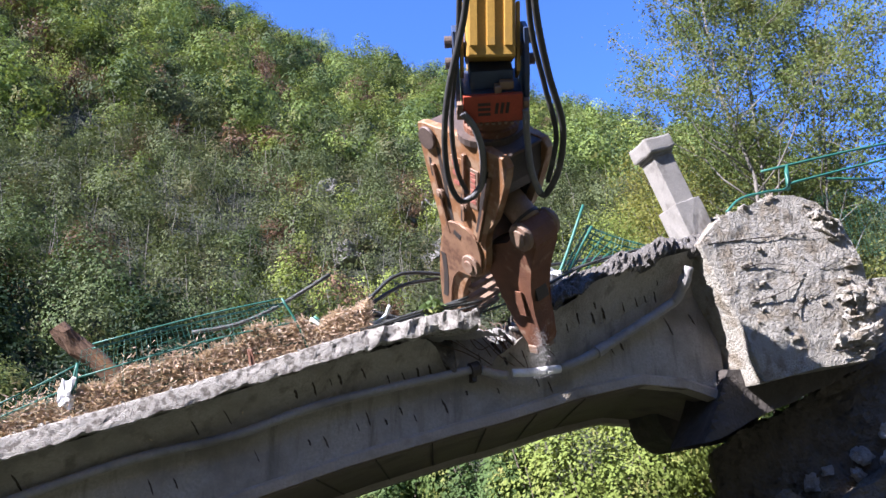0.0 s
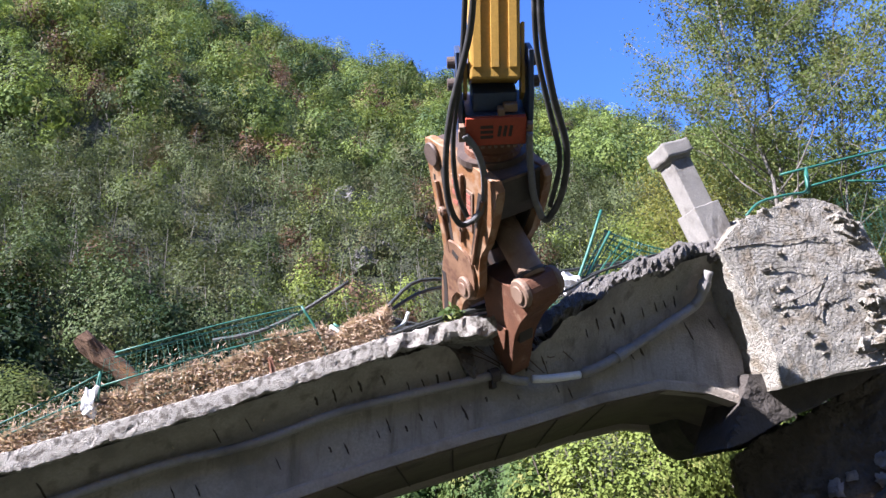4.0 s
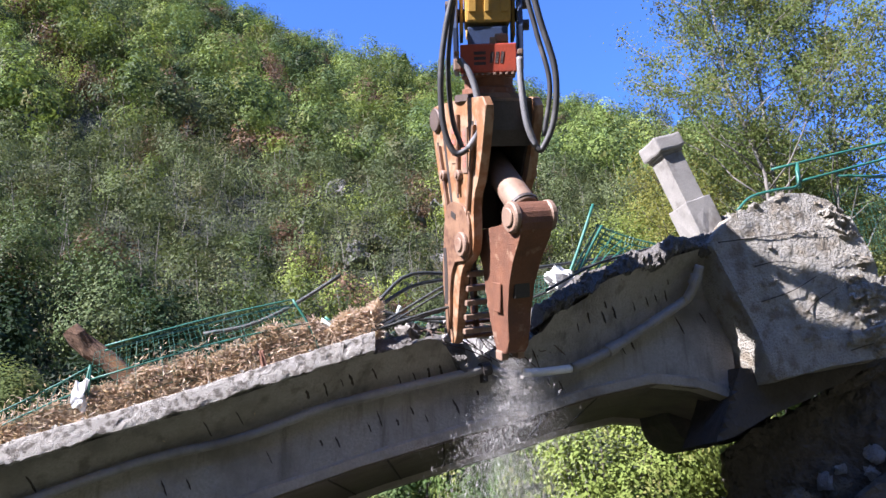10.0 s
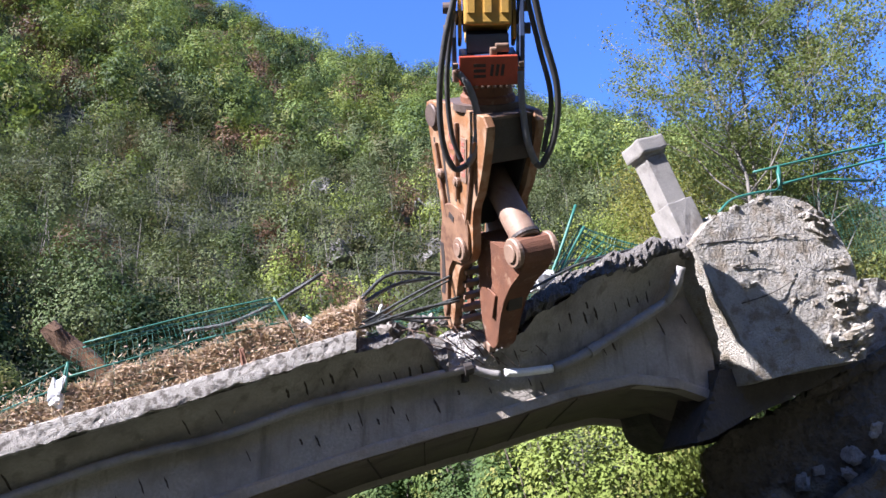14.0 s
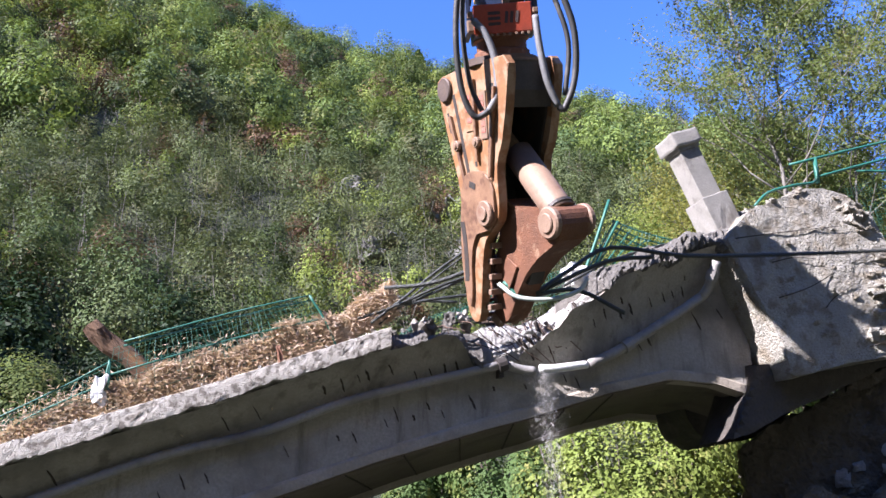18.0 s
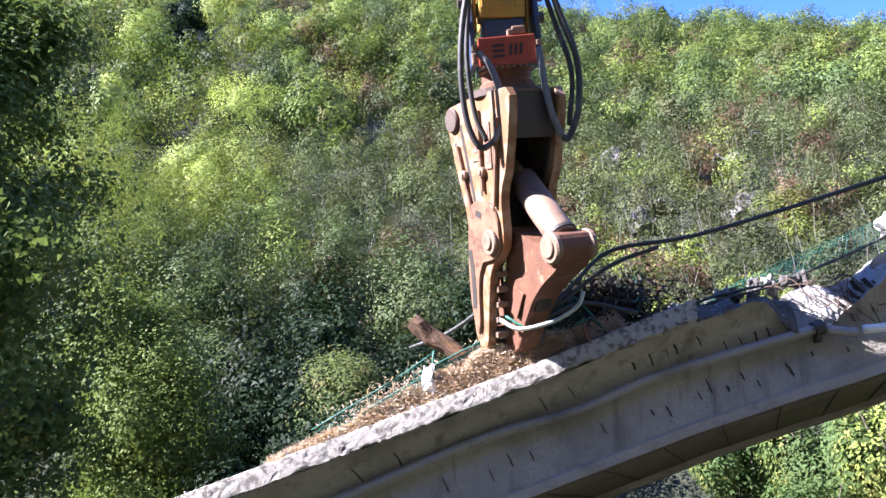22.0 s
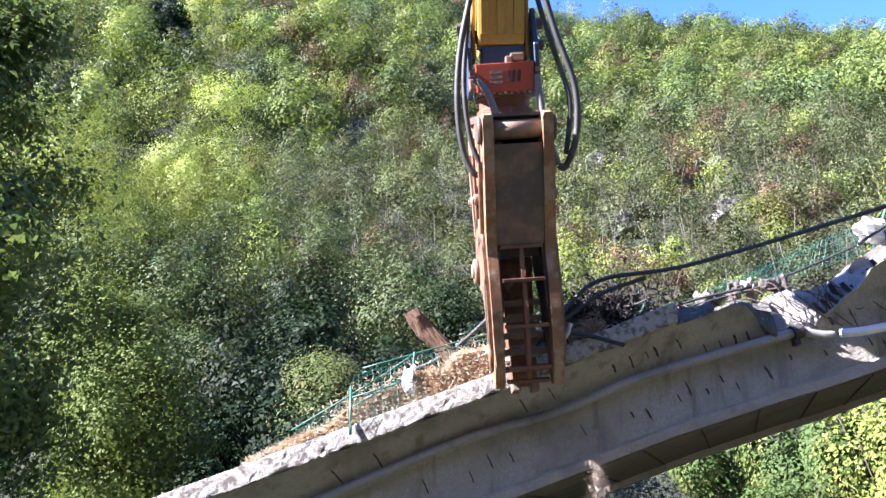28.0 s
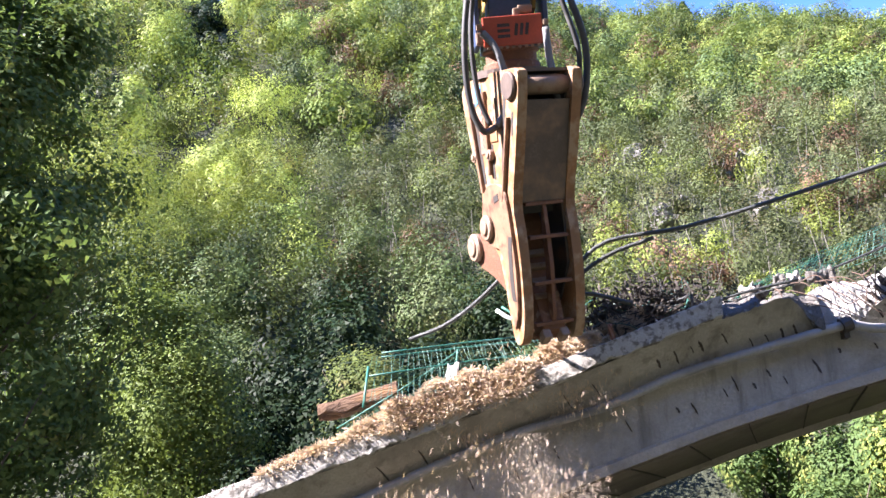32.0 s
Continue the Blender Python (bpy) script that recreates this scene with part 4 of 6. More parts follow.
for pts in ([(4.56, 5.72), (5.05, 5.93), (5.7, 6.26), (6.25, 6.5)], [(4.0, 6.55), (4.9, 6.75), (5.9, 6.88)], [(5.3, 5.58), (5.5, 5.8), (5.85, 5.98)], [(5.9, 5.05), (6.2, 5.18), (6.55, 5.25)], [(4.5, 6.25), (4.9, 6.35), (5.3, 6.3)]):
    bm = bmesh.new()
    tube(bm, curve([(u + 0.03 * math.sin(9 * u), -0.075 + 0.03 * math.sin(7 * u), z + 0.03 * math.sin(11 * u)) for u, z in pts], 6), 0.009, 5, 0.003)
    part("crack", bm, M_crack, block)

pillar = root("parapet_pillar", BRIDGE @ pose(4.10, 0.45, 6.90, 0, -22, 0), "leaning grey concrete parapet pillar with a square cap", "pillar")
for nm, w, z0, z1, bv in (("plinth", 0.235, -0.3, 0.48, 0.015), ("shaft", 0.175, 0.48, 1.27, 0.012), ("neck", 0.195, 1.27, 1.32, 0.008), ("cap", 0.245, 1.32, 1.56, 0.035)):
    bm = bmesh.new()
    box(bm, -w, w, -w, w, z0, z1, bv)
    if nm in ("cap", "plinth"):
        bmesh.ops.subdivide_edges(bm, edges=[e for e in bm.edges if e.calc_length() > 0.15], cuts=3, use_grid_fill=True)
        for v in bm.verts:
            v.co += v.co.normalized() * 0.02 * noise.noise(v.co * 7)
    part(nm, bm, M_pillar, pillar)

bank = root("dark_bank", pose(math.sin(radians(17.6)) * 13.4, math.cos(radians(17.6)) * 13.4, 0, 0, 0, -17.6), "rock bank under the bridge end, coloured dark for its shade", "rock bank")
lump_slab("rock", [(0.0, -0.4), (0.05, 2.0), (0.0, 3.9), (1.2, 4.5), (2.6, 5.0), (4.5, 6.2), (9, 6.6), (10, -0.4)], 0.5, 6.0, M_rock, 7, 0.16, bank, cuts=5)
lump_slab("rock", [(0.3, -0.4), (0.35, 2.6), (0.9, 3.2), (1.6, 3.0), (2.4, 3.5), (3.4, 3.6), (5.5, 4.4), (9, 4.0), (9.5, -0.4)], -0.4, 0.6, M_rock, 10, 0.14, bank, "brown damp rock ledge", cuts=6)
earth = root("earth_bank", BRIDGE, "brown earth and stones behind the broken block", "earth bank")
lump_slab("earth_face", [(6.9, 6.2), (7.6, 6.6), (9.5, 6.7), (10, 3.0), (8.6, 4.4), (7.2, 5.0)], 0.8, 2.4, M_block, 9, 0.12, earth, cuts=5)
for i, (u, v, z, s) in enumerate(((6.95, 0.4, 4.05, 0.24), (6.8, 0.3, 3.6, 0.2), (7.2, 0.5, 4.4, 0.4), (6.5, 0.6, 3.45, 0.16), (7.1, 0.2, 3.5, 0.26), (7.4, 0.3, 3.9, 0.36), (6.0, 0.98, 3.36, 0.2), (6.62, 0.62, 3.72, 0.26), (6.2, 0.85, 3.52, 0.14))):
    bm = bmesh.new()
    chunk(bm, (s * 1.3, s, s), 40 + i, 0.35, 3)
    ob = tagged(obj("concrete_rubble", bm, M_broken), "pale broken concrete rubble on the dark bank", "rubble", "rubble on the bank")
    ob.matrix_world = BRIDGE @ pose(u, v, z, i * 31, i * 47, i * 63)
bm = bmesh.new()
chunk(bm, (2.2, 2.0, 1.6), 77, 0.3, 5)
ob = tagged(obj("boulder", bm, M_block), "grey boulder beside the fallen bridge end", "boulder")
ob.matrix_world = Matrix.Translation((-12.6, 13.0, 1.9))

# ---- green fence, rails, cables on the deck ----
def bpt(u, v, z):
    return BRIDGE @ Vector((u, v, z))


def net(bm, quad, nu, nv, r=0.004, sag=0.03, seed=0):
    """Wires of a mesh panel between four corners."""
    rr = random.Random(seed)
    a, b, c, d = [Vector(q) for q in quad]
    for i in range(nu + 1):
        s = i / nu
        p, q = a.lerp(b, s), d.lerp(c, s)
        tube(bm, [p, p.lerp(q, 0.5) + Vector((rr.uniform(-sag, sag), rr.uniform(-sag, sag), rr.uniform(-sag, sag))), q], r, 4)
    for j in range(nv + 1):
        s = j / nv
        p, q = a.lerp(d, s), b.lerp(c, s)
        tube(bm, [p, p.lerp(q, 0.33) + Vector((0, rr.uniform(-sag, sag), rr.uniform(-sag, sag))), p.lerp(q, 0.67) + Vector((0, rr.uniform(-sag, sag), rr.uniform(-sag, sag))), q], r, 4)
    return bm


def bars(name, lines, r, mat, thing):
    for pts in lines:
        bm = bmesh.new()
        tube(bm, curve(pts, 4) if len(pts) > 2 else pts, r, 7)
        part(name, bm, mat, thing, smooth=True)


fence = root("bent_fence_panel", BRIDGE @ pose(-1.6, 0.2, 4.87), "bent green metal fence panel full of dry flood debris", "fence")
bars("post", [[(0.02, 0, -0.1), (-0.14, 0, 0.25), (-0.34, 0, 0.55)], [(-2.50, 0.02, -0.95), (-2.53, 0, -0.36)]], 0.016, M_green, fence)
bars("rail", [[(-0.34, 0, 0.55), (-1.2, 0.02, 0.30), (-2.40, 0.0, -0.12)], [(-0.30, 0.02, 0.50), (-1.2, 0.04, 0.24), (-2.40, 0.02, -0.17)], [(-0.15, 0.0, 0.27), (-1.2, 0, -0.03), (-2.5, 0, -0.5)], [(-0.03, 0, 0.06), (-1.0, 0.0, -0.3), (-1.6, 0, -0.55)]], 0.011, M_green, fence)
bm = bmesh.new()
net(bm, [(-2.5, 0, -0.9), (0, 0, -0.03), (-0.34, 0, 0.53), (-2.5, 0, -0.2)], 40, 9, 0.0025, 0.05, 3)
part("wire_mesh", bm, M_green, fence)

fence2 = root("flattened_fence_panel", BRIDGE @ pose(-4.13, 0.2, 3.97), "flattened green fence panel with debris and a white rag", "fence")
bars("post", [[(0.0, 0, -0.06), (-0.02, 0, 0.3), (0.0, 0, 0.56)]], 0.015, M_green, fence2)
bars("rail", [[(0, 0, 0.54), (-0.5, 0.02, 0.22), (-1.5, 0.05, -0.35)], [(0, 0, 0.3), (-0.5, 0.0, 0.05), (-1.2, 0.05, -0.35)]], 0.01, M_green, fence2)
bm = bmesh.new()
net(bm, [(-1.5, 0.05, -0.48), (0, 0, -0.02), (0, 0, 0.54), (-1.4, 0.05, -0.33)], 28, 8, 0.0025, 0.05, 4)
part("wire_mesh", bm, M_green, fence2)


def cloth(name, at_, size, seed, label):
    bm = bmesh.new()
    chunk(bm, size, seed, 0.6, 4)
    ob = tagged(obj(name, bm, M_white, smooth=False), label, "plastic bag")
    ob.matrix_world = BRIDGE @ Matrix.Translation(at_)
    return ob


cloth("white_rag", (-4.2, 0.17, 4.18), (0.13, 0.06, 0.26), 12, "crumpled white rag caught in the green fence")
cloth("white_sack", (1.86, 0.7, 6.06), (0.40, 0.25, 0.32), 13, "crumpled white plastic sack lying on the broken deck")

fence3 = root("torn_fence_panel", BRIDGE @ pose(1.95, 0.75, 5.9), "torn green fence panel standing on the broken deck", "fence")
bars("post", [[(-0.1, 0, -0.05), (0.2, 0, 0.6), (0.53, 0, 1.42)], [(-0.02, 0.03, -0.1), (0.3, 0.03, 0.5), (0.66, 0.03, 1.1)]], 0.024, M_green, fence3)
bars("rail", [[(-0.1 + 0.13 * k, 0.03, 0.02 * k), (0.24 + 0.12 * k, 0.04, 0.5 + 0.01 * k), (0.62 + 0.12 * k, 0.05, 1.12 - 0.07 * k)] for k in range(7)], 0.011, M_green, fence3)
bars("rail", [[(0.58, 0.06, 1.12 - 0.09 * k), (1.1, 0.08, 0.98 - 0.11 * k), (1.85, 0.1, 0.86 - 0.07 * k)] for k in range(4)], 0.013, M_green, fence3)
bars("rail", [[(0.0, 0, 0.05), (0.7, 0, 0.3), (1.7, 0, 0.58)], [(-0.05, 0.02, 0.25), (0.6, 0.02, 0.52), (1.5, 0.02, 0.66)]], 0.016, M_cable, fence3)
bm = bmesh.new()
net(bm, [(0.0, 0.05, 0.05), (1.6, 0.05, 0.60), (1.7, 0.05, 0.88), (0.55, 0.05, 1.08)], 20, 10, 0.004, 0.06, 5)
part("wire_mesh", bm, M_green, fence3)

rails = root("green_handrail", BRIDGE, "bent green tube handrail on top of the broken block", "handrail")
bars("rail", [[(5.55, 0.5, 8.12), (7.4, 0.5, 8.72), (9.0, 0.5, 9.2)], [(6.0, 0.5, 7.95), (7.4, 0.5, 8.42), (9.0, 0.5, 8.95)], [(4.72, 0.4, 7.3), (5.0, 0.4, 7.55), (5.5, 0.4, 7.72), (5.95, 0.45, 7.86), (6.02, 0.5, 8.2)], [(6.9, 0.6, 8.2), (8.0, 0.6, 8.3)]], 0.022, M_green, rails)
bars("post", [[(6.02, 0.5, 7.85), (6.04, 0.5, 8.28)], [(8.4, 0.5, 7.0), (8.4, 0.5, 9.05)]], 0.035, M_green, rails)
bm = bmesh.new()
net(bm, [(6.9, 0.65, 6.8), (9.0, 0.65, 7.2), (9.0, 0.65, 8.9), (6.6, 0.65, 7.9)], 34, 26, 0.0016, 0.03, 6)
part("wire_mesh", bm, M_green, rails)

# long net and rail left standing between the sack and the deck
net2 = root("hanging_net", BRIDGE, "green fence net stretched along the deck behind the broken edge", "fence")
bm = bmesh.new()
net(bm, [(-0.9, 0.9, 5.0), (1.8, 0.9, 5.85), (1.8, 0.9, 6.25), (-0.4, 0.9, 5.35)], 46, 10, 0.003, 0.03, 8)
part("wire_mesh", bm, M_green, net2)
bars("rail", [[(-1.0, 0.85, 5.02), (0.6, 0.85, 5.50), (1.85, 0.85, 6.0)]], 0.016, M_cable, net2)

tangle = root("tangled_net", BRIDGE @ pose(-2.1, 3.2, 4.86), "dark tangle of wire net and dry stalks on the deck", "wire net")
rr = random.Random(33)
for i in range(70):
    p = Vector((rr.uniform(-0.6, 0.6), rr.uniform(-0.25, 0.35), rr.uniform(-0.1, 0.35)))
    pts = [p]
    for k in range(4):
        p = p + Vector((rr.uniform(-0.28, 0.28), rr.uniform(-0.15, 0.15), rr.uniform(-0.16, 0.22)))
        pts.append(Vector((p.x, p.y, min(0.62, max(-0.12, p.z)))))
    bm = bmesh.new()
    tube(bm, curve(pts, 4), rr.choice((0.004, 0.006, 0.006, 0.014)), 5)
    part("wire", bm, rr.choice((M_cable, M_green, M_cable, M_rebar)), tangle)
nr = np.random.default_rng(34)
p = nr.normal(size=(5200, 3)) * [0.40, 0.16, 0.22] + [0.05, 0.1, 0.14]
d = nr.normal(size=(5200, 3))
v, f = leaves(p, d / np.linalg.norm(d, axis=1, keepdims=True), 0.035, nr, 4.0)
quick_mesh("dark_litter", v, f, M_litter, tangle)
cables = []
for i, pts in enumerate(([(-1.55, 0.3, 4.95), (-0.9, 0.2, 5.1), (-0.2, 0.16, 5.36), (0.4, 0.12, 5.52)], [(-1.4, 0.4, 5.0), (-0.4, 0.3, 5.28), (0.45, 0.2, 5.6)], [(1.4, 0.2, 5.75), (2.3, 0.3, 6.25), (3.6, 0.4, 6.7)])):
    bm = bmesh.new()
    tube(bm, curve([Vector(p) - Vector(pts[0]) for p in pts], 6), 0.02, 7)
    ob = tagged(obj("black_cable", bm, M_cable, smooth=True), "loose black cable along the deck edge", "cable", "cables on the deck")
    ob.matrix_world = BRIDGE @ Matrix.Translation(pts[0])
    cables.append(ob)

bm = bmesh.new()
tube(bm, curve([(0, 0, 0), (0.5, 0, 0.16), (1.1, -0.04, 0.36), (1.7, -0.06, 0.52)], 5), 0.018, 7)
tube(bm, curve([(0.1, 0.05, -0.04), (0.6, 0.06, 0.14), (1.2, 0.02, 0.34), (1.66, -0.02, 0.47)], 5), 0.013, 6)
lifted_cable = tagged(obj("black_cable", bm, M_cable, smooth=True), "pair of black cables that the jaws lift off the deck", "cable", "cables on the deck")
lifted_cable.matrix_world = BRIDGE @ pose(-1.08, 0.22, 5.03)
for pts in ([(-0.9, 0.7, 5.28), (-0.3, 0.6, 5.36), (0.45, 0.6, 5.42)], [(-0.7, 0.8, 5.5), (-0.35, 0.75, 5.42), (0.1, 0.7, 5.36)]):
    bm = bmesh.new()
    tube(bm, curve([Vector(q) - Vector(pts[0]) for q in pts], 6), 0.02, 7)
    ob = tagged(obj("black_cable", bm, M_cable, smooth=True), "loose black cable along the deck edge", "cable", "cables on the deck")
    ob.matrix_world = BRIDGE @ Matrix.Translation(pts[0])
    cables.append(ob)

# log and dry debris
log = root("broken_log", BRIDGE @ pose(-3.78, 0.45, 4.46, 0, -52, 0), "broken brown log sticking out of the debris", "log")
bm = bmesh.new()
tube(bm, [(0, 0, -0.2), (0.01, 0, 0.05), (0.02, 0, 0.25), (-0.01, 0.01, 0.5), (0.0, 0, 0.7), (0.01, 0, 0.82)], 0.13, 14, 0.095)
for v in bm.verts:
    v.co += Vector((noise.noise(v.co * 9), noise.noise(v.co * 9 + Vector((5, 0, 0))), 0.6 * noise.noise(v.co * 8 + Vector((0, 7, 0))))) * 0.035
part("stem", bm, M_deadwood, log)


def straw(name, spans, count, seed, label, thick=0.5, high=0.42, length=0.17):
    """Matted dry stalks over a stretch of the deck."""
    nr = np.random.default_rng(seed)
    u = nr.uniform(spans[0], spans[1], count)
    k = (u - spans[0]) / (spans[1] - spans[0])
    hh = 0.85 * high * (0.85 + 0.12 * np.sin(u * 5.1) + 0.1 * np.sin(u * 13.7))
    hh = hh * np.clip((u + 6.2) / 1.6, 0.12, 1.0)
    z = np.interp(u, US, ZT) + nr.random(count) ** 1.3 * hh - 0.02
    v = 0.215 + nr.random(count) ** 1.5 * thick
    d = nr.normal(size=(count, 3)) * [1.0, 0.5, 0.4] + [0.45, 0, 0.12]
    d /= np.linalg.norm(d, axis=1, keepdims=True)
    ln = (length * nr.uniform(0.4, 1.5, count))[:, None]
    p = np.stack([u - spans[0], v, z - zt(spans[0])], -1)
    w = np.cross(d, nr.normal(size=(count, 3)))
    w /= np.linalg.norm(w, axis=1, keepdims=True) + 1e-9
    w *= nr.uniform(0.003, 0.0075, (count, 1))
    mid = p + nr.normal(size=(count, 3)) * 0.02
    vs = np.stack([p - d * ln / 2 - w, p - d * ln / 2 + w, mid + w, mid - w, p + d * ln / 2 + w * 0.4, p + d * ln / 2 - w * 0.4], 1).reshape(-1, 3)
    i = np.arange(count)[:, None] * 6
    f = np.concatenate([i + [0, 1, 2, 3], i + [3, 2, 4, 5]])
    ob = quick_mesh(name, vs, f, M_straw)
    tagged(ob, label, "dry debris", kind="stuff")
    ob.matrix_world = BRIDGE @ Matrix.Translation((spans[0], 0, zt(spans[0])))
    return ob


straws = [straw("dry_debris", s, n, 70 + i, "matted dry brown stalks and flood debris on the deck", 0.22, h) for i, (s, n, h) in enumerate((((-4.1, -3.2), 17000, 0.5), ((-3.2, -2.4), 16000, 0.54), ((-2.4, -1.62), 16000, 0.58), ((-6.1, -4.1), 20000, 0.36), ((-1.6, -0.85), 5000, 0.5)))]
bm = bmesh.new()
chunk(bm, (0.07, 0.07, 0.3), 5, 0.3, 2)
tagged(obj("rusty_bracket", bm, M_rust), "rusty bracket standing on the cornice edge", "bracket").matrix_world = BRIDGE @ pose(-2.26, 0.08, 4.62, 0, -12, 0)
nr = np.random.default_rng(4)
weed = root("weed", BRIDGE @ pose(-0.05, 0.2, 5.36), "small green weed growing on the cornice", "plant")
p = nr.normal(size=(160, 3)) * [0.07, 0.05, 0.05] + [0, 0, 0.05]
v, f = leaves(p, nr.normal(size=(160, 3)) * 0.5 + [0, -0.3, 0.6], 0.05, nr, 2.5)
quick_mesh("leaf_tuft", v, f, L_dark, weed)

# ---- demolition tool: x towards the moving jaw, y across, z up; the origin is the swivel ----
def scaled(pts):
    return [(x, z * 1.155) for x, z in pts]


PIVOT = (0.05, -1.52 * 1.155)
EYE_J = (0.87, 0.34)
REAR = (-0.70, -0.22)
tool = root("demolition_pulverizer", pose(0, 9, 7), "rusty orange hydraulic demolition pulverizer hanging from an excavator arm", "demolition tool")
SIDE = scaled([(-0.80, -0.04), (-0.88, -0.16), (-0.84, -0.36), (-0.70, -0.82), (-0.55, -1.28), (-0.60, -1.55), (-0.64, -1.9), (-0.63, -2.38), (-0.52, -2.64), (-0.36, -2.64), (-0.27, -2.39), (-0.2, -2.09), (-0.1, -1.8), (0.03, -1.72), (0.2, -1.62), (0.26, -1.42), (0.27, -1.06), (0.42, -0.82), (0.58, -0.36), (0.56, -0.03)])
CHEEK = scaled([(-0.40, -1.12), (-0.50, -1.4), (-0.58, -1.9), (-0.56, -2.3), (-0.46, -2.5), (-0.40, -2.3), (-0.36, -1.95), (-0.22, -1.72), (0.05, -1.70), (0.2, -1.58), (0.2, -1.3), (0.1, -1.15), (-0.1, -1.08)])
for s in (-1, 1):
    bm = bmesh.new()
    plate(bm, rounded(SIDE), s * 0.225, s * 0.32, 0.012)
    sp = part("side_plate", bm, M_orange, tool, "worn orange-painted side plate")
    # dark plate added inside, standing in for the shade of the cavity
    bm = bmesh.new()
    plate(bm, scaled([(-0.78, -0.1), (-0.6, -0.9), (-0.5, -1.3), (-0.55, -1.9), (-0.3, -2.3), (-0.15, -1.9), (0.18, -1.5), (0.22, -1.0), (0.5, -0.4), (0.5, -0.1)]), s * 0.20, s * 0.224, 0.0)
    part("inner_liner", bm, M_darksteel, sp)
    bm = bmesh.new()
    plate(bm, rounded(CHEEK), s * 0.32, s * 0.355, 0.012)
    part("cheek_plate", bm, M_tan, sp, "scuffed tan cheek plate")
    # long stiffening ribs, bolts, a sign plate and blue paint left at the top
    for x0, x1, z0, z1 in ((-0.62, -0.36, -0.55, -1.45), (0.38, 0.16, -0.35, -1.35), (-0.05, -0.08, -0.2, -1.15)):
        bm = bmesh.new()
        plate(bm, [(x0 - 0.022, z0), (x0 + 0.022, z0), (x1 + 0.022, z1), (x1 - 0.022, z1)], s * 0.32, s * 0.36, 0.006)
        part("rib", bm, M_tan, sp)
    for bx in ((-0.50, -0.06) if s < 0 else (-0.12, 0.30)):
        bm = bmesh.new()
        disc_y(bm, bx, -0.924, 0.065, s * 0.32, s * 0.37, 16, 0.008)
        disc_y(bm, bx, -0.924, 0.035, s * 0.37, s * 0.385, 12, 0.004)
        part("bolt", bm, M_steel, sp, "pale worn bolt head")
    bm = bmesh.new()
    disc_y(bm, PIVOT[0], PIVOT[1], 0.15, s * 0.355, s * 0.40, 24, 0.012)
    disc_y(bm, PIVOT[0], PIVOT[1], 0.085, s * 0.40, s * 0.42, 20, 0.008)
    part("pivot_cap", bm, M_steel, sp, "pale worn pivot cap")
    bm = bmesh.new()
    disc_y(bm, REAR[0], REAR[1], 0.15, s * 0.32, s * 0.36, 24, 0.012)
    part("pin_boss", bm, M_grey, sp)
    bm = bmesh.new()
    plate(bm, [(-0.30, -0.30), (-0.10, -0.30), (-0.12, -0.78), (-0.30, -0.78)], s * 0.32, s * 0.332, 0.003)
    pl = part("sign_plate", bm, M_orange, sp, "orange sign plate with worn dark marks")
    for k in range(3):
        bm = bmesh.new()
        box(bm, -0.27 + 0.01 * k, -0.15, s * 0.332, s * 0.337, -0.42 - 0.13 * k, -0.36 - 0.13 * k, 0.0)
        part("mark", bm, M_label, sp)
    if s > 0:
        bm = bmesh.new()
        plate(bm, [(0.06, -0.10), (0.26, -0.10), (0.24, -0.34), (0.16, -0.30), (0.05, -0.34)], s * 0.32, s * 0.327, 0.0)
        part("blue_paint", bm, M_sky_blue, sp, "remains of light blue paint")
    bm = bmesh.new()
    plate(bm, [(0.04, -0.36), (0.17, -0.36), (0.15, -0.9), (0.02, -0.9)], s * 0.32, s * 0.334, 0.003)
    part("name_plate", bm, M_steel, sp)
    for k in range(6):
        bm = bmesh.new()
        box(bm, 0.05, 0.13, s * 0.334, s * 0.339, -0.455 - 0.075 * k, -0.405 - 0.075 * k, 0.0)
        part("mark", bm, M_label, sp)
    # raised dark strips beside the ribs, coloured as the shade in grooves
    for x0, x1, z0, z1, w in ((-0.54, -0.33, -0.30, -1.28, 0.03), (-0.13, -0.15, -0.80, -1.20, 0.022), (0.30, 0.13, -0.30, -1.25, 0.035), (-0.70, -0.66, -0.50, -0.75, 0.02)):
        bm = bmesh.new()
        plate(bm, [(x0 - w, z0), (x0 + w, z0), (x1 + w, z1), (x1 - w, z1)], s * 0.32, s * 0.323, 0.0)
        part("groove", bm, M_darksteel, sp)
    # flat dark pieces on the cheek, coloured as the shade in slots
    bm = bmesh.new()
    a = [(-0.49 + 0.04 * math.cos(q) - 0.02, -2.2 + 0.36 * math.sin(q)) for q in [k * math.pi / 10 - math.pi / 2 for k in range(11)]]
    plate(bm, [(x - 0.045, z) for x, z in a] + [(x + 0.045, z) for x, z in reversed(a)], s * 0.355, s * 0.359, 0.0)
    part("slot", bm, M_darksteel, sp)
    bm = bmesh.new()
    plate(bm, [(-0.26, -1.36), (-0.14, -1.40), (-0.16, -1.47), (-0.28, -1.43)], s * 0.355, s * 0.36, 0.0)
    part("slot", bm, M_darksteel, sp)


def across(name, pts, thick, mat, y=0.27, label=""):
    """A plate between the side plates that follows a line in x and z."""
    bm = bmesh.new()
    n = len(pts)
    out = []
    for i, (x, z) in enumerate(pts):
        a, b = pts[max(0, i - 1)], pts[min(n - 1, i + 1)]
        d = Vector((b[0] - a[0], b[1] - a[1])).normalized()
        out.append((x - d.y * thick, z + d.x * thick))
    plate(bm, list(pts) + list(reversed(out)), -y, y, 0.004)
    return part(name, bm, mat, tool, label)


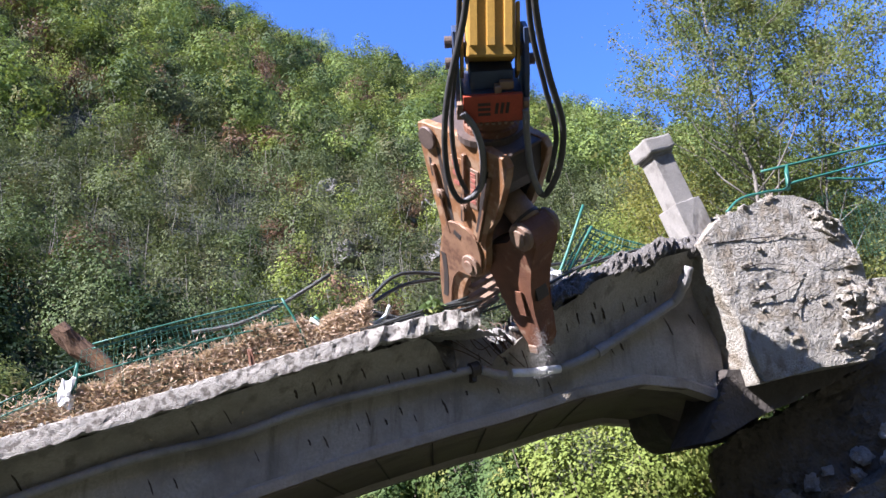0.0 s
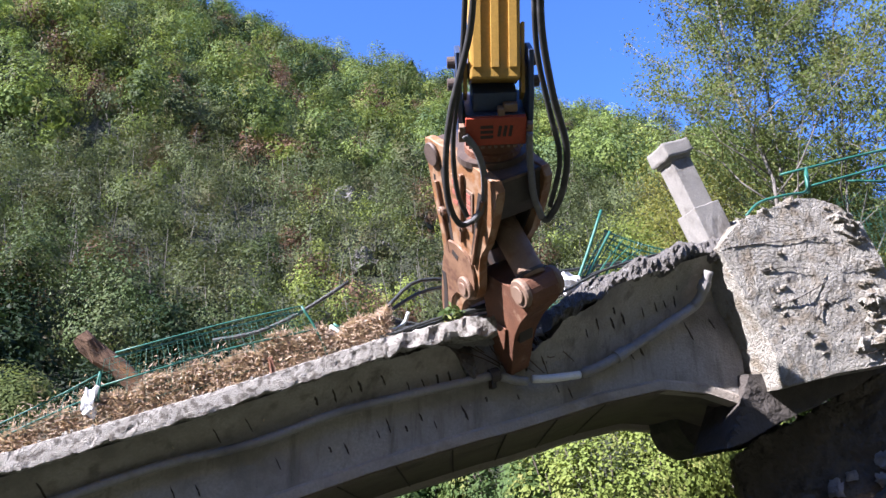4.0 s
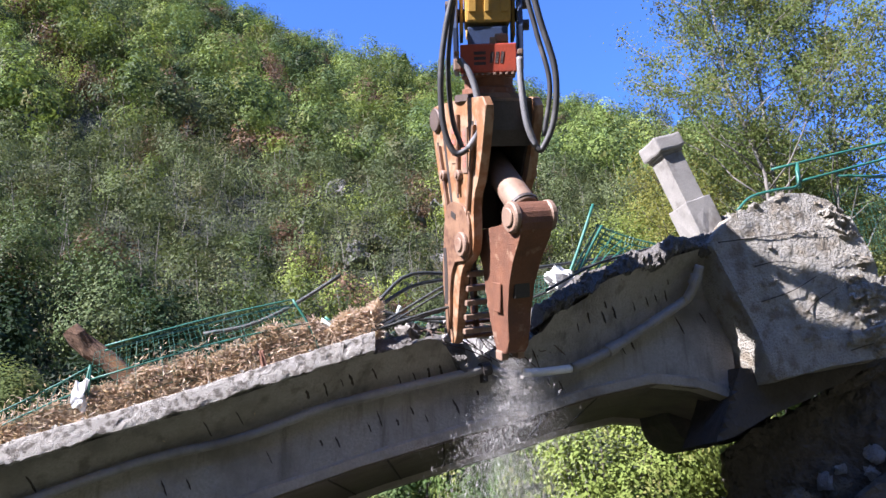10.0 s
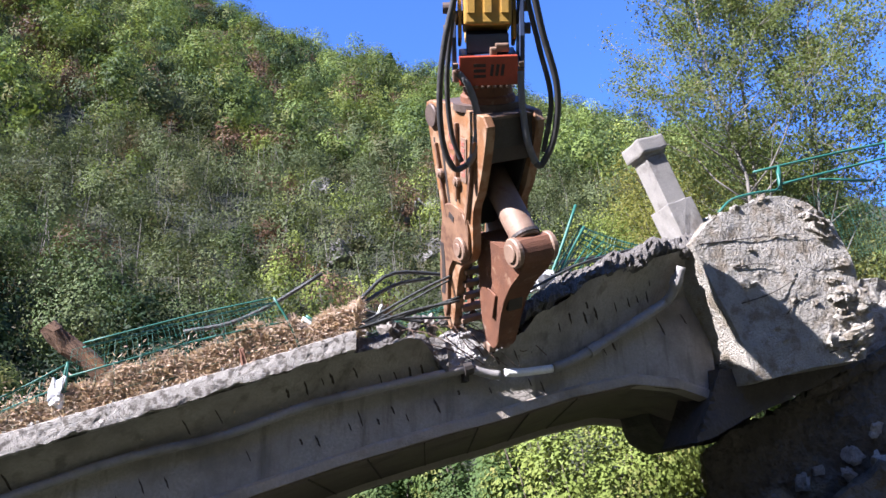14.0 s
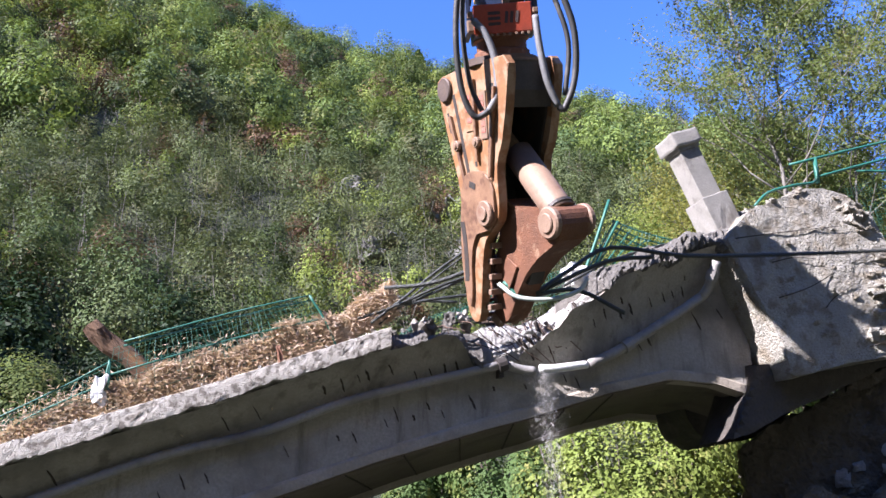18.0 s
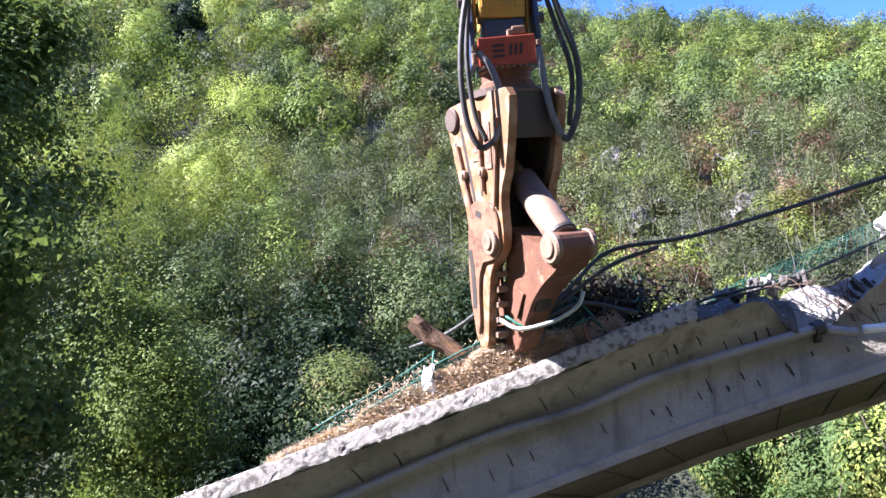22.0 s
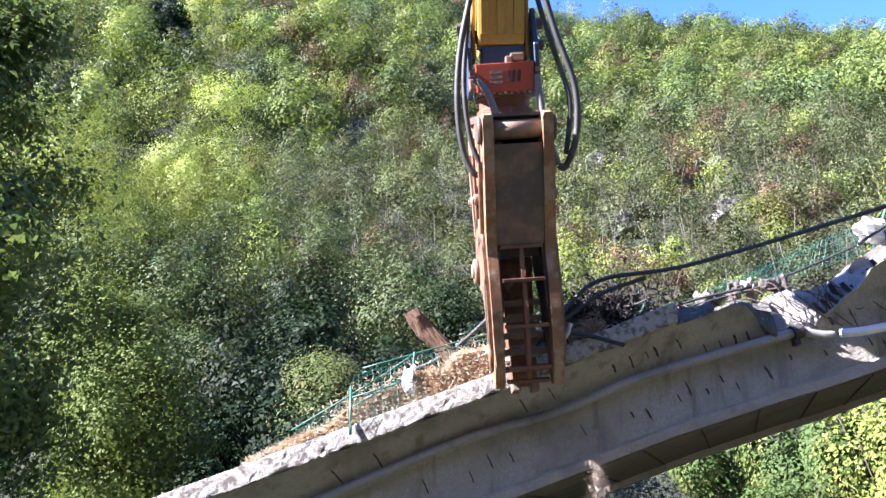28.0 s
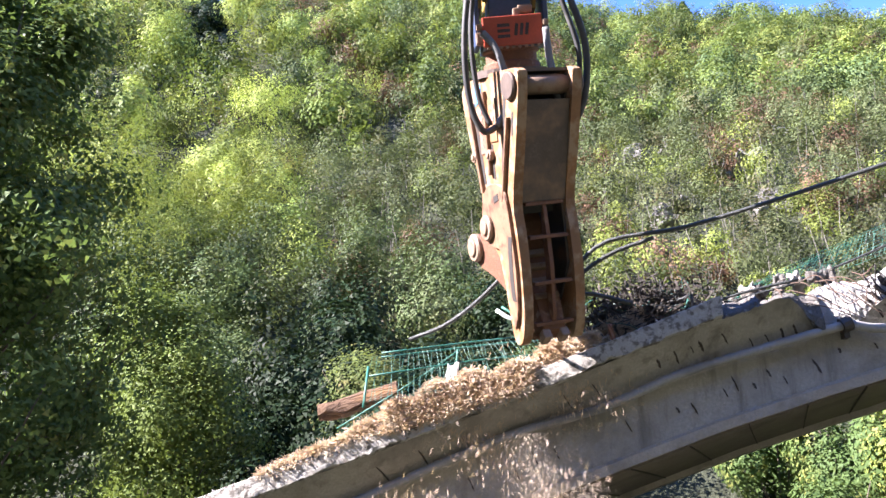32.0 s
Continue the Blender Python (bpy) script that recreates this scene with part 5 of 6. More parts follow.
across("back_plate", scaled([(-0.80, -0.34), (-0.68, -0.82), (-0.54, -1.28)]), 0.03, M_grey, 0.224, "grey-brown scuffed back plate")
across("front_plate", scaled([(0.55, -0.04), (0.56, -0.36), (0.50, -0.52)]), -0.03, M_darksteel, 0.224, "dark greasy front plate")
across("inner_web", scaled([(-0.45, -0.3), (-0.4, -1.0), (-0.3, -1.4)]), 0.03, M_darksteel, 0.199)
for z, x in ((-1.30, -0.55), (-1.62, -0.61), (-2.06, -0.63), (-2.46, -0.60), (-2.60, -0.5)):
    bm = bmesh.new()
    box(bm, x - 0.01, x + 0.10, -0.199, 0.199, z * 1.155 - 0.02, z * 1.155 + 0.02, 0.006)
    part("grid_bar", bm, M_rust, tool)
bm = bmesh.new()
plate(bm, scaled([(-0.54, -1.28), (-0.59, -1.55), (-0.63, -1.9), (-0.62, -2.38), (-0.53, -2.58), (-0.44, -2.58), (-0.50, -2.36), (-0.52, -1.9), (-0.48, -1.5)]), -0.02, 0.02, 0.005)
part("grid_spine", bm, M_rust, tool)
for k in range(5):
    z = -1.86 - 0.16 * k
    x = -0.13 - 0.035 * k
    bm = bmesh.new()
    box(bm, x - 0.03, x + 0.07, -0.26, 0.26, z * 1.155 - 0.035, z * 1.155 + 0.035, 0.012)
    part("tooth", bm, M_steel, tool)
bm = bmesh.new()
disc = [(0.36 * math.cos(k * math.pi / 14), 0.36 * math.sin(k * math.pi / 14)) for k in range(28)]
lo, hi = [bm.verts.new((x, y, -0.05)) for x, y in disc], [bm.verts.new((x, y, 0.03)) for x, y in disc]
bm.faces.new(list(reversed(lo))), bm.faces.new(hi)
for k in range(28):
    bm.faces.new((lo[k], lo[(k + 1) % 28], hi[(k + 1) % 28], hi[k]))
box(bm, -0.78, 0.56, -0.268, 0.268, -0.085, -0.052, 0.0)
part("top_flange", bm, M_grey, tool)
bm = bmesh.new()
tube(bm, [(REAR[0], -0.27, REAR[1]), (REAR[0], 0.27, REAR[1])], 0.11, 18)
part("rear_pin", bm, M_steel, tool, smooth=True)

# the body is broader across than the jaw between its plates
for ob in tool.children_recursive:
    for v in ob.data.vertices:
        v.co.y *= 1.2

# moving jaw, about its pivot
jaw = new("jaw", None)
JAW = [(-0.02, 0.14), (0.3, 0.20), (0.62, 0.26), (0.74, 0.46), (0.9, 0.51), (1.02, 0.40), (1.03, 0.20), (0.78, -0.18), (0.60, -0.62), (0.55, -1.12), (0.46, -1.30), (0.24, -1.30), (0.14, -1.02), (0.06, -0.62), (0.0, -0.20), (-0.13, -0.06), (-0.13, 0.08)]
bm = bmesh.new()
plate(bm, rounded(JAW), -0.19, 0.19, 0.015)
for v in bm.verts:
    v.co.y *= 0.94 + 0.2 * max(-1.0, min(1.0, (v.co.z + 0.35) / 0.8)) if v.co.z < 0.45 else 1.14
me = bpy.data.meshes.new("jaw")
bmesh.ops.recalc_face_normals(bm, faces=bm.faces)
bm.to_mesh(me)
bm.free()
me.materials.append(M_rust)
bpy.data.objects.remove(jaw)
jaw = new("jaw", me)
jaw.parent = tool
jaw["label"] = "rusty moving jaw"
for s in (-1, 1):
    bm = bmesh.new()
    disc_y(bm, EYE_J[0], EYE_J[1], 0.18, s * 0.19, s * 0.275, 24, 0.02)
    disc_y(bm, EYE_J[0], EYE_J[1], 0.11, s * 0.275, s * 0.30, 20, 0.01)
    part("eye_boss", bm, M_steel, jaw, "pale worn pin boss")
    bm = bmesh.new()
    plate(bm, [(0.30, -0.45), (0.50, -0.45), (0.47, -0.80), (0.33, -0.80)], s * 0.186, s * 0.205, 0.006)
    part("wear_plate", bm, M_rust, jaw)
bm = bmesh.new()
box(bm, 0.60, 0.66, -0.10, 0.10, -0.62, -0.30, 0.01, pose(0, 0, 0, 0, 0, 0))
part("wear_plate", bm, M_darksteel, jaw)
for k in range(5):
    z = -0.42 - 0.17 * k
    x = 0.03 + 0.2 * (k / 4) ** 1.5
    bm = bmesh.new()
    box(bm, x - 0.06, x + 0.04, -0.15, 0.15, z - 0.035, z + 0.035, 0.014)
    part("tooth", bm, M_steel, jaw)
bm = bmesh.new()
for y in (-0.11, 0.11):
    box(bm, 0.24, 0.40, y - 0.05, y + 0.05, -1.40, -1.28, 0.02)
part("tip_tooth", bm, M_steel, jaw, "worn pale tip teeth")
# cylinder: its origin is the jaw's eye, along +z to the rear pin
cyl = new("cylinder", bpy.data.meshes.new("cylinder"))
bm = bmesh.new()
tube(bm, [(0, 0, 0.12), (0, 0, 0.2), (0, 0, 1.15)], 0.172, 26)
tube(bm, [(0, 0, 1.1), (0, 0, 1.55)], 0.09, 16)
tube(bm, [(0, -0.215, 0), (0, 0.215, 0)], 0.15, 22)
bm.to_mesh(cyl.data)
bm.free()
cyl.data.materials.append(M_steel)
cyl.data.polygons.foreach_set("use_smooth", [len(p.vertices) == 4 for p in cyl.data.polygons])
cyl.parent = tool
bm = bmesh.new()
tube(bm, [(0, 0, 0.16), (0, 0, 0.20)], 0.188, 26)
part("cylinder_band", bm, M_darksteel, cyl)

# ---- excavator arm: coupler head, hoses, stick and boom ----
arm = root("excavator_arm", pose(0, 0, 0), "yellow excavator arm with a blue coupler and black hydraulic hoses", "excavator arm")
head = new("coupler_head", None)
bm = bmesh.new()
box(bm, -0.33, 0.33, -0.30, 0.33, 0.26, 0.60, 0.02)
box(bm, -0.24, 0.24, -0.22, 0.28, 0.60, 0.82, 0.02)
me = bpy.data.meshes.new("coupler_head")
bm.to_mesh(me)
bm.free()
me.materials.append(M_blue)
bpy.data.objects.remove(head)
head = new("coupler_head", me)
head.parent = arm
head["label"] = "dark blue coupler head"
bm = bmesh.new()
box(bm, -0.33, 0.33, -0.365, -0.302, 0.265, 0.595, 0.012)
part("red_cover", bm, M_red, head, "red-orange cover with a worn black sign")
for x0, z0, x1, z1 in ((-0.17, 0.49, -0.03, 0.49), (-0.17, 0.43, -0.03, 0.43), (-0.17, 0.37, -0.03, 0.37), (0.03, 0.37, 0.05, 0.50), (0.09, 0.37, 0.11, 0.50), (0.15, 0.37, 0.17, 0.50)):
    bm = bmesh.new()
    d = Vector((x1 - x0, 0, z1 - z0))
    k = d.cross(Vector((0, 1, 0))).normalized() * 0.018
    a, b = Vector((x0, -0.369, z0)), Vector((x1, -0.369, z1))
    vs = [bm.verts.new(p + o) for o in (Vector((0, 0, 0)), Vector((0, 0.006, 0))) for p in (a + k, b + k, b - k, a - k)]
    for f in ((0, 1, 2, 3), (7, 6, 5, 4), (0, 4, 5, 1), (1, 5, 6, 2), (2, 6, 7, 3), (3, 7, 4, 0)):
        bm.faces.new([vs[i] for i in f])
    part("sign_stroke", bm, M_mark, head)
bm = bmesh.new()
lo = [(0.31 * math.cos(k * math.pi / 14), 0.31 * math.sin(k * math.pi / 14)) for k in range(28)]
rings = [[bm.verts.new((x * s, y * s, z)) for x, y in lo] for s, z in ((1.05, 0.03), (1.05, 0.10), (0.95, 0.12), (0.95, 0.22), (1.05, 0.24), (1.05, 0.262))]
for a, b in zip(rings, rings[1:]):
    for k in range(28):
        bm.faces.new((a[k], a[(k + 1) % 28], b[(k + 1) % 28], b[k]))
bm.faces.new(rings[-1]), bm.faces.new(list(reversed(rings[0])))
part("swivel_ring", bm, M_rust, head, "brown rusty swivel ring")
for k in range(9):
    bm = bmesh.new()
    x = -0.28 + 0.07 * k
    box(bm, x - 0.016, x + 0.016, -0.375, -0.345, 0.235, 0.262, 0.004)
    part("bolt", bm, M_steel, head)
for s in (-1, 1):
    bm = bmesh.new()
    plate(bm, [(-0.28, 0.30), (0.26, 0.30), (0.30, 0.75), (0.16, 1.22), (-0.14, 1.26), (-0.30, 0.80)], -0.03, 0.03, 0.01)
    bmesh.ops.transform(bm, matrix=pose(s * 0.385, 0, 0, 0, 0, 90), verts=bm.verts)
    ear = part("coupler_ear", bm, M_blue, head)
    for z in (0.85, 1.10):
        bm = bmesh.new()
        tube(bm, [(s * 0.40, -0.02, z), (s * 0.50, -0.02, z)], 0.065, 14)
        part("pin_end", bm, M_grey, head)
    bm = bmesh.new()
    box(bm, s * 0.36 - 0.05, s * 0.36 + 0.05, -0.34, -0.2, 0.30, 0.44, 0.02)
    box(bm, s * 0.37 - 0.03, s * 0.37 + 0.03, -0.40, -0.3, 0.46, 0.52, 0.01)
    part("hose_fitting", bm, M_steel, head, "silver hose fitting")
bm = bmesh.new()
box(bm, 0.08, 0.24, -0.30, -0.22, 0.62, 0.72, 0.02)
box(bm, 0.02, 0.10, -0.33, -0.22, 0.58, 0.68, 0.02)
part("lock_lever", bm, M_steel, head, "pale worn lock lever")
HOSES = (([(-0.22, -0.42, 2.3), (-0.28, -0.45, 1.6), (-0.48, -0.48, 0.8), (-0.56, -0.5, 0.2), (-0.54, -0.5, -0.35), (-0.42, -0.5, -0.66), (-0.26, -0.5, -0.62)], 0.036, M_rubber),
         ([(-0.26, -0.5, -0.62), (-0.15, -0.5, -0.42), (-0.14, -0.48, -0.05), (-0.22, -0.44, 0.25), (-0.34, -0.4, 0.42)], 0.04, M_sleeve),
         ([(-0.30, -0.38, 2.3), (-0.36, -0.40, 1.3), (-0.47, -0.42, 0.4), (-0.44, -0.42, -0.25), (-0.33, -0.44, -0.6)], 0.03, M_rubber),
         ([(0.40, -0.42, 2.3), (0.44, -0.45, 1.6), (0.58, -0.48, 0.9), (0.76, -0.5, 0.25), (0.74, -0.5, -0.30), (0.60, -0.5, -0.64), (0.52, -0.5, -0.62)], 0.038, M_rubber),
         ([(0.52, -0.5, -0.62), (0.42, -0.5, -0.32), (0.37, -0.46, 0.1), (0.36, -0.4, 0.42)], 0.04, M_sleeve),
         ([(0.34, -0.38, 2.3), (0.40, -0.40, 1.4), (0.56, -0.42, 0.7), (0.70, -0.45, 0.1), (0.62, -0.46, -0.5)], 0.03, M_rubber))
for pts, r, mat in HOSES:
    bm = bmesh.new()
    tube(bm, curve(pts, 8), r, 10)
    part("hose", bm, mat, head, smooth=True)

stick = new("stick", bpy.data.meshes.new("stick"))
bm = bmesh.new()
box(bm, -0.27, 0.27, -0.24, 0.30, -0.12, 3.1, 0.03)
bm.to_mesh(stick.data)
bm.free()
stick.data.materials.append(M_yellow)
stick.parent = arm
for x in (-0.19, 0.0, 0.19):
    bm = bmesh.new()
    box(bm, x - 0.045, x + 0.045, -0.264, -0.2405, 0.0, 3.0, 0.006)
    part("stiffener", bm, M_yellow, stick)
bm = bmesh.new()
tube(bm, [(-0.42, 0, 0), (0.42, 0, 0)], 0.08, 16)
part("stick_pin", bm, M_grey, stick)
for s in (-1, 1):
    bm = bmesh.new()
    plate(bm, [(-0.10, -0.25), (0.14, -0.3), (0.2, 0.1), (0.16, 0.5), (-0.1, 0.5)], -0.02, 0.02, 0.006)
    bmesh.ops.transform(bm, matrix=pose(s * 0.31, 0, 0, 0, 0, 90), verts=bm.verts)
    part("stick_cheek", bm, M_yellow, stick)
# unseen link plates and cylinder; plates sized to throw shadow on the block
for s in (-1, 1):
    bm = bmesh.new()
    plate(bm, [(-0.05, -0.15), (-0.15, 0.05), (0.2, 0.55), (0.54, 0.8), (0.8, 0.74), (0.88, 0.54), (0.78, 0.12), (0.5, -0.16)], -0.03, 0.03, 0.01)
    bmesh.ops.transform(bm, matrix=pose(s * 0.2, 0.25, 0, 0, 0, 90), verts=bm.verts)
    part("link_plate", bm, M_yellow, stick, "unseen yellow link plate behind the stick, sized for its shadow")
bm = bmesh.new()
tube(bm, [(0, 0.72, 0.7), (0, 0.55, 1.4)], 0.07, 14)
tube(bm, [(0, 0.55, 1.4), (0, 0.46, 3.0)], 0.13, 18)
part("tool_cylinder", bm, M_yellow, stick, "yellow hydraulic cylinder behind the stick", smooth=True)
boom = new("boom", bpy.data.meshes.new("boom"))
bm = bmesh.new()
box(bm, -0.26, 0.26, -0.35, 0.35, 0.0, 6.4, 0.03)
bm.to_mesh(boom.data)
bm.free()
boom.data.materials.append(M_yellow)
boom.parent = arm

# ---- pieces that break off and fall ----
falling = []


def fall_piece(name, start, land, t0, size, seed, mat, label, category, group="", spin=200, hold=None):
    bm = bmesh.new()
    chunk(bm, size, seed, 0.3, 2)
    ob = tagged(obj(name, bm, mat), label, category, group)
    falling.append((ob, Vector(start), Vector(land), t0, spin, seed))
    return ob


falling.append((weed, bpt(-0.05, 0.2, 5.36), bpt(0.1, -0.3, 0.1), 8.6, 100, 3))
rnd = random.Random(21)
for i in range(6):
    u = -0.83 + i * 0.25
    bm = sweep(u - 0.128, u + 0.122, 0.05, cornice_section)
    for v in bm.verts:
        v.co -= Vector((u, 0.2, zt(u) - 0.12))
        if abs(v.co.x) < 0.11 or v.co.y > 0.2:
            v.co += 0.05 * noise.noise_vector(v.co * 5.0 + Vector((u * 7, 0, 0)))
    ob = tagged(obj("cornice_piece", bm, M_cornice), "light grey piece of the cornice that breaks off and falls", "concrete piece", "breaking cornice")
    falling.append((ob, bpt(u, 0.2, zt(u) - 0.12), bpt(u + rnd.uniform(-0.6, 0.6), rnd.uniform(-0.8, 0.2), 0.12), (9.1, 8.75, 8.7, 8.6, 8.55, 8.5)[i], 160, i))
for i in range(3):
    u = 1.395 + i * 0.228
    bm = sweep(u - 0.114, u + 0.113, 0.03, broken_section)
    for v in bm.verts:
        v.co -= Vector((u, 0.4, zt(u) - 0.12))
    ob = tagged(obj("slab_piece", bm, M_crumble), "dark crumbled piece of the slab edge that breaks off and falls", "concrete piece", "breaking slab edge")
    falling.append((ob, bpt(u, 0.4, zt(u) - 0.12), bpt(u + rnd.uniform(-0.3, 0.5), rnd.uniform(-1.0, -0.4), 0.15), 17.04 + 0.03 * i, 140, 50 + i))
for i in range(56):
    t0 = rnd.choice((0.0, 5.4, 5.9, 6.3, 6.7, 7.1, 7.6, 8.0, 8.4, 8.5, 8.6, 8.6, 8.7, 8.8, 8.8, 9.0, 9.0, 9.2, 11.3, 17.4, 17.6)) + rnd.uniform(0, 0.3)
    u = rnd.uniform(0.1, 1.25) - (0.3 if t0 > 8.5 else 0)
    s = rnd.uniform(0.03, 0.14)
    fall_piece("falling_rubble", bpt(u, 0.45, zt(u) - 0.25), bpt(u + rnd.uniform(-0.5, 0.5), rnd.uniform(-0.8, 0.3), 0.05), t0, (s * 1.3, s, s * 0.8), 100 + i, M_broken, "small pale piece of broken concrete falling from the edge", "rubble", "falling rubble")


def grit_cloud(seed, count, wide, tall, mat):
    """Grit and dust that falls together: a column of small specks."""
    nr = np.random.default_rng(seed)
    p = nr.normal(size=(count, 3)) * [wide, wide * 0.7, 1]
    p[:, 2] = (nr.random(count) - 0.5) * tall
    p[:, :2] *= (0.6 + 0.8 * (0.5 - p[:, 2:3] / tall))
    s = nr.uniform(0.0024, 0.005, count) * (1 + 3.0 * (nr.random(count) < 0.012))
    d = nr.normal(size=(count, 3, 3))
    v = (p[:, None, :] + d * s[:, None, None]).reshape(-1, 3)
    ob = quick_mesh("falling_grit", v, np.arange(3 * count).reshape(count, 3), mat)
    return tagged(ob, "pale grit and dust pouring down from the broken edge", "dust", "falling grit", "stuff")


PUFFS = [(t * 0.35, 1.3, 0.05) for t in range(6)] + [(5.2 + 0.17 * k, 0.85 + 0.1 * math.sin(k * 2.1), 0.07 + 0.006 * k) for k in range(18)]
PUFFS += [(8.25 + 0.11 * k, 0.6 + 0.25 * math.sin(k * 1.7), 0.2) for k in range(13)] + [(9.7 + 0.3 * k, 0.8, 0.09) for k in range(4)]
PUFFS += [(11.4, 0.8, 0.07), (11.8, 1.2, 0.06), (12.2, 1.2, 0.05), (17.3, 0.9, 0.08), (17.6, 0.9, 0.08), *[(26.2 + 0.17 * k, -1.9 - 0.05 * k, 0.09) for k in range(6)], (27.5, -2.1, 0.05), (30.3, -2.3, 0.06)] + [(30.45 + 0.15 * k, -2.4 - 0.1 * k + 0.3 * math.sin(k * 2.3), 0.16) for k in range(11)]
for i, (t0, u, w) in enumerate(PUFFS):
    ob = grit_cloud(200 + i, 12500 if 5 < t0 < 10 else 4500, w * (1.35 if 5 < t0 < 10 else 1.0), 0.85, M_broken if t0 < 20 else M_dust)
    falling.append((ob, bpt(u, 1.5, zt(u) - 0.62), bpt(u + 0.1, -0.5, -1.0), t0, 0, -i - 1))

def straw_spill(seed, count, wide):
    nr = np.random.default_rng(seed)
    p = nr.normal(size=(count, 3)) * [wide, 0.08, 0.16]
    d = nr.normal(size=(count, 3))
    d /= np.linalg.norm(d, axis=1, keepdims=True)
    v, f = leaves(p, d, 0.016, nr, 5.0)
    return tagged(quick_mesh("falling_straw", v, f, M_straw), "dry stalks and dust spilling over the bridge edge", "dry debris", "falling straw", "stuff")


for i in range(22):
    t0 = 30.25 + 0.078 * i
    u = -2.3 - 2.6 * (i * 0.618 % 1.0) * min(1.0, i / 10)
    falling.append((straw_spill(400 + i, 420, 0.3), bpt(u, 0.5, zt(u) + 0.1), bpt(u - 0.2, -0.2, 0.1), t0, 30, i))

# torn cable and green bar that the jaws drag along
M_pale = surface("scratched_pale_steel", (0.50, 0.54, 0.50), (0.36, 0.41, 0.37), (0.08, 0.17, 0.14), 8.0, 50, 0.5, bump=0.2, depth=0.003)
drag = root("dragged_fence_bars", pose(0, 9, 5), "green fence bar and black cables caught in the jaws", "fence")
bars("bent_bar", [[(-0.35, -0.16, 0.1), (-0.1, -0.24, -0.05), (0.3, -0.24, 0.0), (0.58, -0.16, 0.17), (0.66, -0.14, 0.34)]], 0.026, M_pale, drag)
bars("green_bar", [ [(-0.3, -0.1, 0.15), (-0.05, -0.12, 0.0), (0.35, -0.1, 0.05)]], 0.018, M_green, drag)
bars("cable", [[(0.1, 0, 0.1), (0.5, 0.2, 0.55), (0.95, 0.35, 0.95), (1.9, 0.5, 1.05), (3.2, 0.7, 1.35), (4.8, 0.9, 1.75)], [(0.2, 0.1, 0.2), (0.9, 0.35, 0.75), (1.5, 0.45, 0.95)], [(-0.1, 0.0, 0.75), (-0.7, 0.2, 0.35), (-1.2, 0.3, 0.1), (-1.75, 0.4, -0.02)], [(0.1, 0.05, 0.1), (0.6, 0.25, 0.3), (1.2, 0.3, 0.12)]], 0.027, M_cable, drag)

